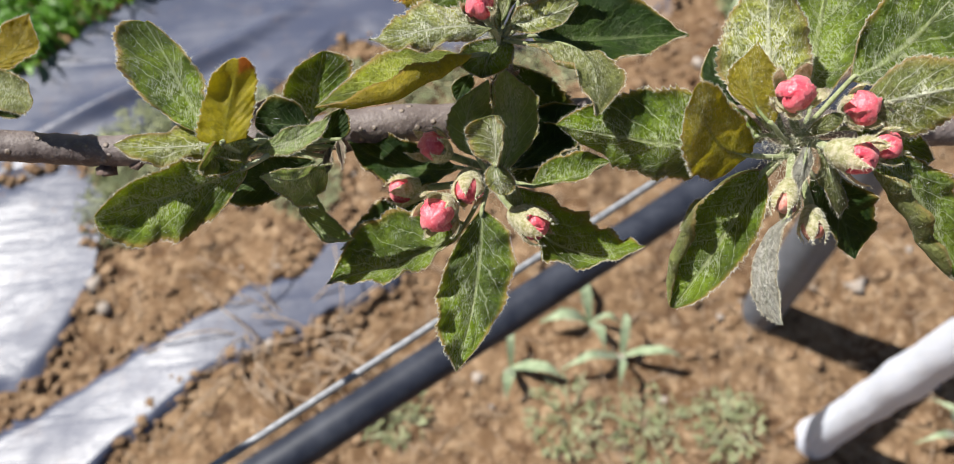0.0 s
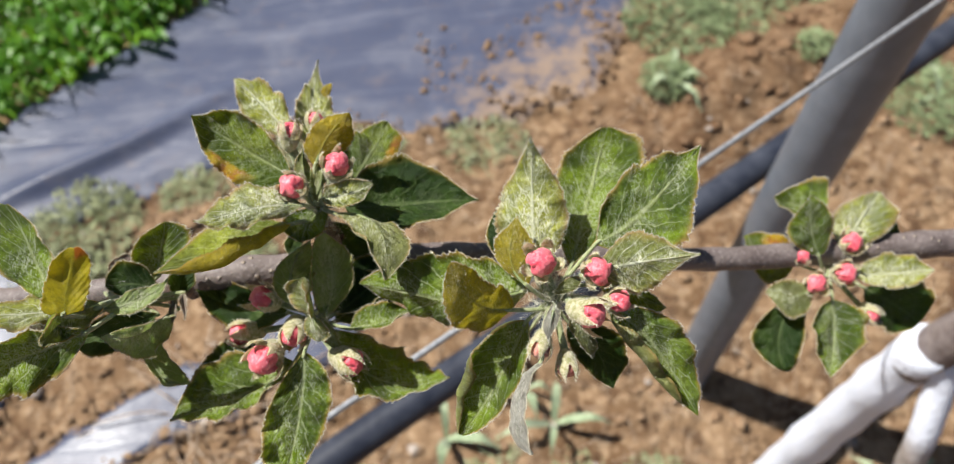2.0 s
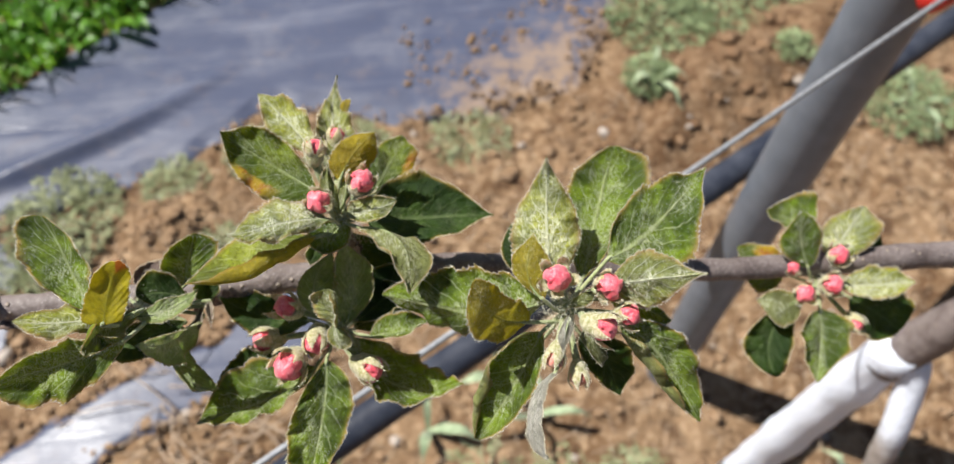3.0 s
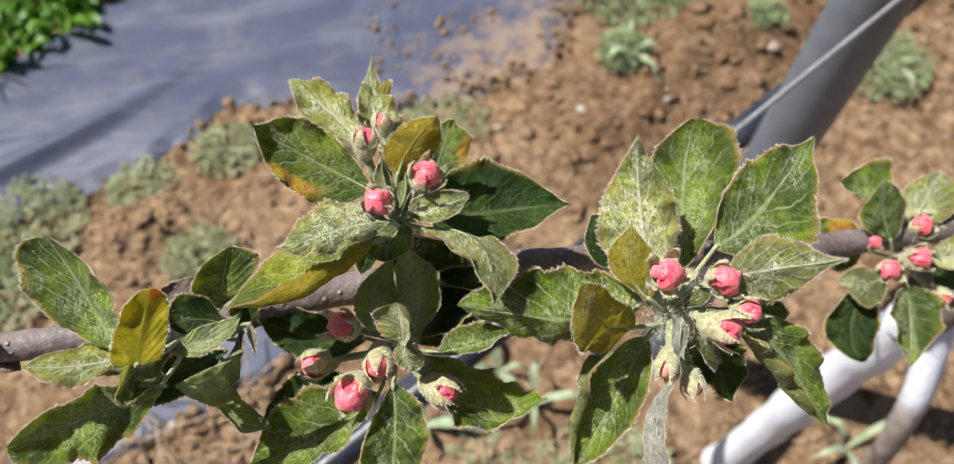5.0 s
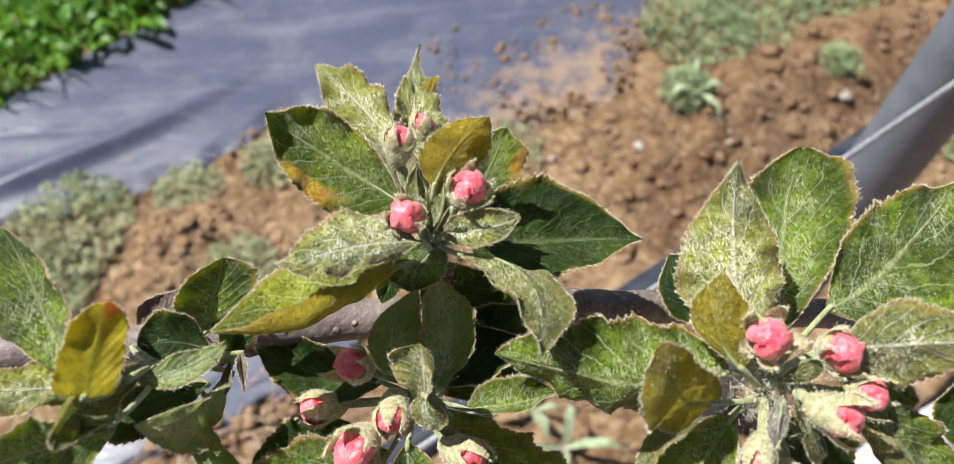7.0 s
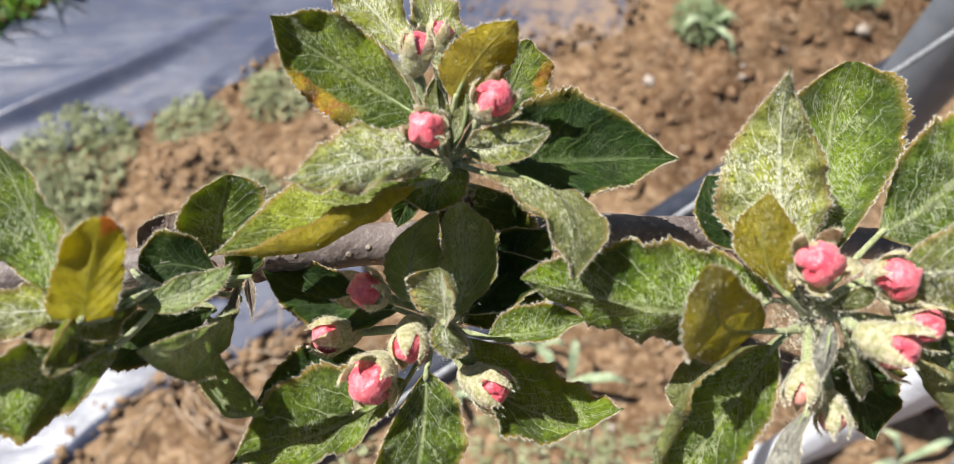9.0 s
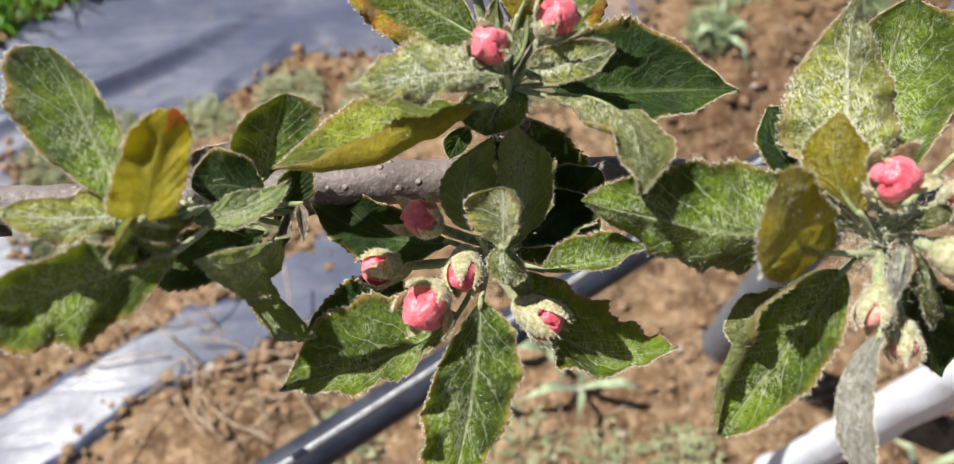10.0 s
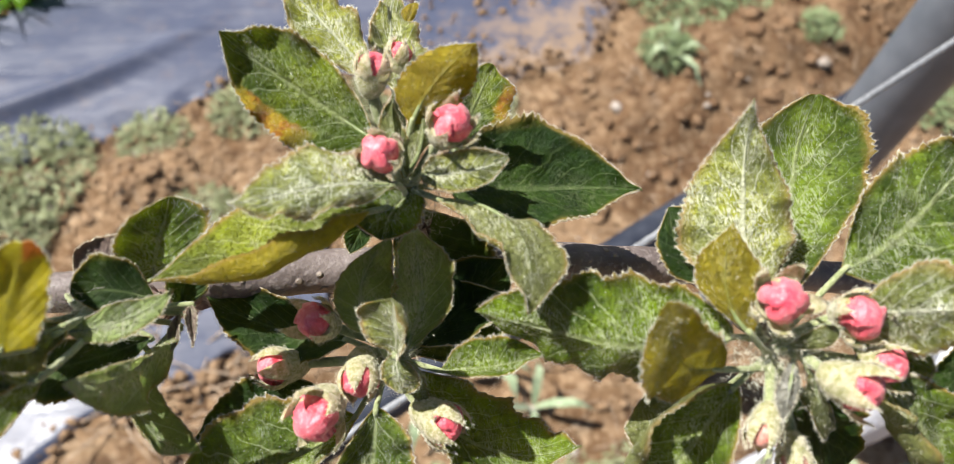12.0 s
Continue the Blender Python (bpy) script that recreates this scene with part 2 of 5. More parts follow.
stalk_green = plain("woolly_stalk", (0.20, 0.24, 0.09), (0.38, 0.41, 0.22), 900, 0.8, 0.6, 0.0004, Sheen_Weight=0.4)
rib_green = plain("pale_rib", (0.17, 0.22, 0.08), (0.30, 0.34, 0.17), 700, 0.6, 0.3, 0.0003)
def calyx():
    n = Nodes("woolly_calyx")
    color = n.mix(n.step(n.noise(900, 5, 0.62), 0.3, 0.7), (0.36, 0.36, 0.12), (0.74, 0.69, 0.49))
    n.finish(color, 0.8, n.bump(n.noise(2700, 4), 0.6, 0.0004), Sheen_Weight=0.3)
    n.veil(color, 0.35)
    return n.mat


calyx_green = calyx()


def wool():
    n = Nodes("white_wool")
    color = n.mix(n.step(n.noise(500, 5, 0.62), 0.3, 0.7), (0.70, 0.68, 0.52), (0.88, 0.86, 0.74))
    n.finish(color, 0.9)
    n.veil(color, 0.15)
    return n.mat


wool_white = wool()
scale_brown = plain("dry_bud_scale", (0.12, 0.075, 0.06), (0.26, 0.19, 0.16), 500, 0.75, 0.6, 0.0005)


def bark():
    n = Nodes("young_bark")
    color = n.mix(n.step(n.noise(90, 5), 0.3, 0.7), (0.105, 0.080, 0.075), (0.20, 0.165, 0.155))
    color = n.mix(n.step(n.noise(700, 3), 0.5, 0.75, 0, 0.6), color, (0.30, 0.26, 0.25))
    warts = n.step(n.cells(230), 0.10, 0.22, 1.0, 0.0)
    color = n.mix(n.math("MULTIPLY", warts, 0.7), color, (0.34, 0.28, 0.22))
    height = n.math("ADD", n.noise(600, 4), n.math("MULTIPLY", warts, 1.2))
    return n.finish(color, 0.62, n.bump(height, 0.7, 0.0006))


def lime():
    n = Nodes("lime_wash")
    flake = n.step(n.noise(34, 5, 0.65), 0.66, 0.74)
    color = n.mix(n.noise(60, 4), (0.64, 0.68, 0.79), (0.74, 0.77, 0.85))
    color = n.mix(n.math("MULTIPLY", flake, 0.6), color, (0.42, 0.39, 0.37))
    return n.finish(color, 0.85, n.bump(n.noise(180, 5), 0.7, 0.002))


def moist(n):
    """Where the soil was dug up along the row it is darker and redder."""
    at = n.add("ShaderNodeSeparateXYZ")
    n.put(at.inputs[0], n.where())
    off = n.math("ABSOLUTE", n.math("SUBTRACT", n.math("MULTIPLY_ADD", at.outputs[0], -0.40, at.outputs[1]), 0.68))
    off = n.math("ADD", off, n.math("MULTIPLY", n.math("SUBTRACT", n.noise(9, 4), 0.5), 0.28))
    return n.math("MULTIPLY", n.step(off, 0.10, 0.24, 1.0, 0.0), n.step(at.outputs[0], 0.22, 0.42))


def soil():
    n = Nodes("dry_soil")
    color = n.mix(n.step(n.noise(5, 5, 0.6), 0.32, 0.68), (0.150, 0.083, 0.041), (0.290, 0.185, 0.105))
    color = n.mix(n.step(n.noise(45, 5, 0.65), 0.42, 0.70, 0, 0.85), color, (0.47, 0.325, 0.20))
    # dark mottling puts the shade among clods and crevices into the soil colour
    color = n.mix(n.step(n.noise(24, 5, 0.65), 0.50, 0.66, 0, 0.85), color, (0.085, 0.045, 0.024))
    color = n.mix(n.step(n.noise(90, 4, 0.7), 0.54, 0.68, 0, 0.4), color, (0.52, 0.385, 0.26))
    color = n.mix(n.math("MULTIPLY", moist(n), 0.40), color, (0.105, 0.052, 0.025))
    height = n.math("ADD", n.noise(60, 6, 0.7), n.math("MULTIPLY", n.noise(14, 4), 2.0))
    return n.finish(color, 0.95, n.bump(height, 0.9, 0.014), Specular_IOR_Level=0.2)


def clod():
    n = Nodes("soil_clod")
    pick = n.add("ShaderNodeNewGeometry").outputs["Random Per Island"]
    color = n.mix(pick, (0.165, 0.098, 0.054), (0.275, 0.176, 0.102))
    color = n.mix(n.step(n.noise(130, 4), 0.4, 0.7, 0, 0.5), color, (0.40, 0.29, 0.19))
    color = n.mix(n.math("MULTIPLY", moist(n), 0.40), color, (0.115, 0.056, 0.027))
    return n.finish(color, 0.95, n.bump(n.noise(220, 4), 0.8, 0.003), Specular_IOR_Level=0.2)


def film_plastic():
    n = Nodes("mulch_film")
    dust = n.step(n.noise(7, 6, 0.68), 0.44, 0.74)
    color = n.mix(n.noise(3, 3), (0.055, 0.064, 0.104), (0.078, 0.090, 0.142))
    streak = n.noise(1.0, 5, 0.6, vector=n.where((3.0, 26, 5)), warp=0.6)
    color = n.mix(n.step(streak, 0.48, 0.78, 0, 0.5), color, (0.17, 0.18, 0.23))
    color = n.mix(n.math("MULTIPLY", dust, 0.22), color, (0.24, 0.24, 0.27))
    at = n.add("ShaderNodeSeparateXYZ")
    n.put(at.inputs[0], n.where())
    rim = n.math("MULTIPLY", n.step(at.outputs[0], -0.1, 0.25), n.step(n.math("MULTIPLY_ADD", at.outputs[0], -0.45, at.outputs[1]), 1.12, 0.80))
    spill = n.step(n.math("ADD", n.noise(30, 6, 0.68), n.math("MULTIPLY", rim, 0.20)), 0.52, 0.74, 0.0, 0.9)
    spill = n.math("MULTIPLY", spill, n.math("MULTIPLY_ADD", rim, 0.85, 0.15))
    color = n.mix(spill, color, (0.31, 0.215, 0.14))
    dust = n.math("MAXIMUM", dust, spill)
    wave = n.noise(1.0, 4, 0.55, vector=n.where((5, 16, 5)))
    wave = n.math("ADD", wave, n.math("MULTIPLY", streak, 0.9))
    relief = n.bump(n.math("ADD", wave, n.math("MULTIPLY", n.noise(1.0, 3, vector=n.where((40, 150, 40))), 0.14)), 0.30, 0.010)
    rough = n.math("MULTIPLY_ADD", dust, 0.22, n.math("MULTIPLY_ADD", streak, 0.2, 0.25))
    return n.finish(color, rough, relief, Specular_IOR_Level=0.30)


bark_brown, lime_white, soil_brown, clod_brown, film_grey = bark(), lime(), soil(), clod(), film_plastic()
stone_grey = plain("pale_stone", (0.28, 0.23, 0.19), (0.46, 0.40, 0.35), 60, 0.85, 0.6, 0.002)
post_grey = plain("grey_painted_steel", (0.112, 0.126, 0.152), (0.145, 0.160, 0.190), 40, 0.46, 0.15, 0.0006, Specular_IOR_Level=0.5)
pipe_black = plain("black_pipe", (0.018, 0.022, 0.036), (0.050, 0.056, 0.075), 30, 0.5, 0.2, 0.0006, Specular_IOR_Level=0.25)
wire_steel = plain("galvanised_wire", (0.20, 0.205, 0.22), (0.34, 0.35, 0.37), 300, 0.6, 0.3, 0.0003, Metallic=0.3)
weed_green = plain("grey_green_weed", (0.19, 0.22, 0.09), (0.38, 0.40, 0.24), 40, 0.8, 0.4, 0.002, Sheen_Weight=0.2)
weed_lush = plain("lush_weed", (0.14, 0.195, 0.075), (0.29, 0.35, 0.18), 40, 0.75, 0.4, 0.002, Sheen_Weight=0.2)
broad_green = plain("soft_blue_green_weed", (0.18, 0.24, 0.13), (0.36, 0.42, 0.27), 60, 0.8, 0.4, 0.002, Sheen_Weight=0.2)
def lush_green():
    """Fresh leaves, each of its own green."""
    n = Nodes("fresh_grass")
    pick = n.add("ShaderNodeNewGeometry").outputs["Random Per Island"]
    color = n.mix(pick, (0.035, 0.12, 0.010), (0.17, 0.36, 0.035))
    color = n.mix(n.step(pick, 0.88, 0.94), color, (0.30, 0.42, 0.17))
    color = n.mix(n.step(n.noise(60, 3), 0.4, 0.7, 0.0, 0.4), color, (0.10, 0.27, 0.02))
    n.finish(color, 0.42, n.bump(n.noise(160, 3), 0.3, 0.002))
    n.veil(n.mix(0.5, color, (0.30, 0.55, 0.03)), 0.35)
    return n.mat


grass_green = lush_green()
straw_dry = plain("dry_straw", (0.30, 0.21, 0.14), (0.50, 0.39, 0.29), 60, 0.85, 0.3, 0.001)


# ---- building helpers ----
def mesh_of(name, verts, faces, material, uvs=None, smooth=True):
    me = bpy.data.meshes.new(name)
    me.from_pydata([tuple(v) for v in verts], [], faces)
    me.materials.append(material)
    if smooth:
        me.polygons.foreach_set("use_smooth", [True] * len(me.polygons))
    if uvs is not None:
        layer = me.uv_layers.new(name="UVMap")
        idx = np.empty(len(me.loops), dtype=np.int32)
        me.loops.foreach_get("vertex_index", idx)
        layer.data.foreach_set("uv", np.asarray(uvs, dtype=np.float32)[idx].ravel())
    me.update()
    return me


def part(name, verts, faces, material, parent, label="", uvs=None, smooth=True):
    """One mesh in world places, hung under a thing or a part."""
    origin = np.array(parent.matrix_world.translation if parent.parent is None else parent.parent.location)
    ob = new(name, mesh_of(name, np.asarray(verts, dtype=float) - origin, faces, material, uvs, smooth))
    ob.parent = parent
    return tagged(ob, label) if label else ob


def holder(name, place, label, category, group="", kind=""):
    ob = new(name)
    ob.location = place
    ob.empty_display_size = 0.01
    bpy.context.view_layer.update()
    return tagged(ob, label, category, group, kind)


def unit(v):
    return v / max(1e-9, np.linalg.norm(v))


def tube(points, radii, sides=10, bumps=0.0, rng=None, closed_ends=True):
    """A round bar along points; radii per point."""
    pts = np.asarray(points, dtype=float)
    radii = np.broadcast_to(np.asarray(radii, dtype=float), (len(pts),))
    verts, faces = [], []
    tan = np.gradient(pts, axis=0)
    ref = np.array([0.31, 0.22, 0.92])
    for i, (p, r) in enumerate(zip(pts, radii)):
        t = unit(tan[i])
        a = unit(np.cross(t, ref))
        b = np.cross(t, a)
        for k in range(sides):
            w = 2 * math.pi * k / sides
            rr = r * (1 + (bumps * rng.normal() if bumps else 0.0))
            verts.append(p + rr * (math.cos(w) * a + math.sin(w) * b))
    for i in range(len(pts) - 1):
        for k in range(sides):
            k2 = (k + 1) % sides
            faces.append((i * sides + k, i * sides + k2, (i + 1) * sides + k2, (i + 1) * sides + k))
    if closed_ends:
        faces.append(tuple(range(sides))[::-1])
        faces.append(tuple((len(pts) - 1) * sides + k for k in range(sides)))
    return verts, faces


def curve_points(points, n):
    """A smooth line through the points (Catmull-Rom)."""
    p = np.asarray(points, dtype=float)
    p = np.vstack([2 * p[0] - p[1], p, 2 * p[-1] - p[-2]])
    out = []
    for i in range(1, len(p) - 2):
        for t in np.linspace(0, 1, n, endpoint=False):
            a, b, c, d = p[i - 1], p[i], p[i + 1], p[i + 2]
            out.append(0.5 * (2 * b + (c - a) * t + (2 * a - 5 * b + 4 * c - d) * t * t + (3 * b - a - 3 * c + d) * t ** 3))
    out.append(p[-2])
    return np.array(out)


def join(chunks):
    verts, faces = [], []
    for v, f in chunks:
        k = len(verts)
        verts.extend(v)
        faces.extend(tuple(i + k for i in face) for face in f)
    return verts, faces


def rows_unit(a):
    return a / np.maximum(1e-9, np.linalg.norm(a, axis=1, keepdims=True))


def hairs(roots, ways, length, width, rng):
    """Fine hairs, each a slim bent blade of five points."""
    p, n = np.asarray(roots, dtype=float), len(roots)
    w = rows_unit(np.asarray(ways, dtype=float) + 0.5 * rng.normal(size=(n, 3)))
    s = rows_unit(np.cross(w, rng.normal(size=(n, 3)))) * width * 0.5
    ln = length * rng.uniform(0.5, 1.3, (n, 1))
    bend = 0.16 * ln * rng.normal(size=(n, 3))
    half = p + w * ln * 0.55
    verts = np.stack([p - s, p + s, half + s * 0.7, half - s * 0.7, p + w * ln + bend], axis=1).reshape(-1, 3)
    faces = []
    for k in range(0, 5 * n, 5):
        faces += [(k, k + 1, k + 2, k + 3), (k + 3, k + 2, k + 4)]
    return verts, faces


# ---- leaves and buds ----
LEAF_RNG = np.random.default_rng(7)
NU, NV = 84, 12
STEPS = np.linspace(0, 1, NV) ** 0.8


def half_section(roll, start):
    """How far out and how high the points of one half lie when its margin rolls by an angle."""
    fine = np.linspace(0, 1, 121)
    turn = roll * np.clip((fine - start) / (1 - start), 0, 1)
    out = np.concatenate([[0], np.cumsum(np.cos(turn[1:]))]) / 120
    high = np.concatenate([[0], np.cumsum(np.sin(turn[1:]))]) / 120
    k = 1.0 / out.max()
    return np.interp(STEPS, fine, out) * k, np.interp(STEPS, fine, high) * k


def leaf(spur_ob, material, base, middle, tip, edge_a, edge_b, widest=0.45, shape=1.0, side=1, cup=0.3, roll_a=0.3, roll_b=0.3,
         start_a=0.6, start_b=0.6, ruffle=0.0010, under=None):
    """A toothed apple leaf of two skins: a curved midrib, two halves that fold along it, rolled margins, a wavy and quilted blade."""
    rng = LEAF_RNG
    base, middle, tip, edge_a, edge_b = (np.array(p) for p in (base, middle, tip, edge_a, edge_b))
    ctrl = 2 * middle - 0.5 * (base + tip)
    spine = lambda u: (1 - u) ** 2 * base + 2 * u * (1 - u) * ctrl + u * u * tip
    half = {1: edge_a - spine(widest), -1: edge_b - spine(widest)}
    rolls = {1: (roll_a, start_a), -1: (roll_b, start_b)}
    us = np.linspace(0.004, 0.997, NU)
    pa, pb = 2.0 * shape * widest, 2.0 * shape * (1 - widest)
    prof = (us / widest) ** pa * ((1 - us) / (1 - widest)) ** pb
    size = np.linalg.norm(tip - base)
    phase, waves = rng.uniform(0, 6.28), rng.uniform(80, 125) * size
    curl = rng.uniform(-0.6, 1.4)
    teeth = max(9, int(size / 0.0015))
    drift = {1: rng.uniform(0, 40), -1: rng.uniform(0, 40)}
    order = [(-1, k) for k in range(NV - 1, 0, -1)] + [(1, k) for k in range(NV)]
    cols = len(order)
    verts, uvs, edges = [], [], {1: [], -1: []}
    shift = rng.uniform(0, 50, 3)
    for i, u in enumerate(us):
        s = spine(u)
        t = unit(2 * (1 - u) * (ctrl - base) + 2 * u * (tip - ctrl))
        up = unit(np.cross(t, half[1] - half[-1])) * side
        section, girth = {}, {}
        for sgn in (1, -1):
            roll, start = rolls[sgn]
            sway = noise.noise(Vector((u * 3.2, drift[sgn], 0.5)))
            section[sgn] = half_section(roll * (1 + 0.7 * sway) + 0.5 * sway, start)
            girth[sgn] = 1 + 0.12 * noise.noise(Vector((u * 4.5, drift[sgn], 7.5))) + 0.03 * noise.noise(Vector((u * 14, drift[sgn], 3.5)))
            girth[sgn] *= 1 - 0.25 * max(0.0, (u - 0.82) / 0.18) ** 1.5
        for sgn, k in order:
            a = STEPS[k]
            out, high = section[sgn][0][k], section[sgn][1][k]
            w = half[sgn] * prof[i] * out * girth[sgn]
            if k == NV - 1:
                w = w * (1 + 0.095 * ((u * teeth) % 1.0 - 0.5) + 0.012 * rng.normal())
            wid = np.linalg.norm(half[sgn]) * prof[i]
            lift = cup * wid * (a ** 0.85 - 0.5) + high * wid + curl * size * max(0.0, u - 0.7) ** 2
            lift += 1.25 * min(ruffle, 0.034 * size) * prof[i] * a ** 2 * (math.sin(6.28 * waves * u + phase + 1.3 * sgn) + 0.25 * math.sin(6.28 * 2.3 * waves * u + 2 * phase + sgn))
            lift += 0.00018 * prof[i] * (a ** 0.5) * (abs(math.sin(math.pi * (u - 0.30 * a) * 7.5)) - 0.5)
            p = s + w
            lift += 0.0016 * min(1, 3 * a) * prof[i] * noise.noise(Vector(p * 110 + shift))
            lift += 0.0009 * min(1, 3 * a) * noise.noise(Vector(p * 260 + shift))
            p = p + up * lift
            verts.append(p)
            uvs.append((u, 0.5 + 0.5 * a * sgn))
            if k == NV - 1 and 0.03 < u < 0.99:
                edges[sgn].append((p, unit(w)))
    grid = np.array(verts).reshape(NU, cols, 3)
    du, dv = np.gradient(grid, axis=0), np.gradient(grid, axis=1)
    skin = rows_unit(np.cross(du, dv).reshape(-1, 3)) * side
    low = np.array(verts) - skin * 0.00024
    n = NU * cols
    at = lambda i, j: i * cols + j
    top = [(at(i, j), at(i, j + 1), at(i + 1, j + 1), at(i + 1, j)) for i in range(NU - 1) for j in range(cols - 1)]
    bottom = [tuple(q + n for q in f[::-1]) for f in top]
    ring = [at(i, 0) for i in range(NU)] + [at(NU - 1, j) for j in range(1, cols)] + [at(i, cols - 1) for i in range(NU - 2, -1, -1)] + [at(0, j) for j in range(cols - 2, 0, -1)]
    rim = [(a, b, b + n, a + n) for a, b in zip(ring, ring[1:] + ring[:1])]
    blade = part("leaf", np.vstack([np.array(verts), low]), top + bottom + rim, material, spur_ob, uvs=uvs + uvs)
    blade.data.materials.append(under or UNDER[material])
    blade.data.polygons.foreach_set("material_index", [0] * len(top) + [1] * (len(bottom) + len(rim)))
    # midrib and stalk
    root = np.array(spur_ob.location) + 0.0013 * rng.normal(size=3)
    back = unit(np.cross(tip - base, half[1] - half[-1])) * -side
    rib = np.array([grid[i, NV - 1] for i in range(2, NU - 8, 5)]) + back * 0.0004
    rv, rf = tube(rib, np.linspace(0.0005, 0.00016, len(rib)), 6)
    part("midrib", rv, rf, rib_green, blade)
    if np.linalg.norm(root - base) > 0.002:
        sag = 0.5 * (root + base) + 0.06 * (base - tip) * np.linalg.norm(root - base) / size
        line = curve_points([root, sag, grid[0, NV - 1], grid[4, NV - 1] + back * 0.0004], 5)
        rv, rf = tube(line, np.linspace(0.0007, 0.0005, len(line)), 7, 0.03, rng)
        part("leaf_stalk", rv, rf, stalk_green, blade)
    # woolly margin and surface
    roots, ways = [], []
    for sgn in (1, -1):
        run = edges[sgn]
        for (p, w), (q, w2) in zip(run, run[1:]):
            for _ in range(max(1, int(np.linalg.norm(q - p) / 0.00006))):
                roots.append(p + rng.uniform() * (q - p))
                ways.append(w + 0.5 * unit(tip - base))
    roots, ways = np.array(roots), np.array(ways)
    for down, sense in ((DOWN.get(material, 0.0), 1.0), (DOWN.get(under or UNDER[material], 0.0), -1.0)):
        many = int(down * 6.0e6 * size * np.linalg.norm(half[1] - half[-1]) * 0.6)
        if many:
            i, j = rng.integers(2, NU - 3, many), rng.integers(0, cols - 1, many)
            da, db = grid[i + 1, j] - grid[i, j], grid[i, j + 1] - grid[i, j]
            nrm = rows_unit(np.cross(da, db)) * side * sense
            spot = grid[i, j] + rng.uniform(size=(many, 1)) * da + rng.uniform(size=(many, 1)) * db - (0.00024 * nrm * -1 if sense < 0 else 0)
            lay = unit(tip - base) * rng.uniform(0.2, 1.0, (many, 1)) + 0.25 * nrm + 0.5 * rng.normal(size=(many, 3))
            roots, ways = np.vstack([roots, spot]), np.vstack([ways, lay])
    hv, hf = hairs(roots, ways, 0.00062, 0.000042, rng)
    part("wool", hv, hf, wool_white, blade, smooth=False)
    return blade


def frame_of(axis):
    a = unit(np.cross(axis, (0.3, 0.8, 0.5)))
    return a, np.cross(axis, a)


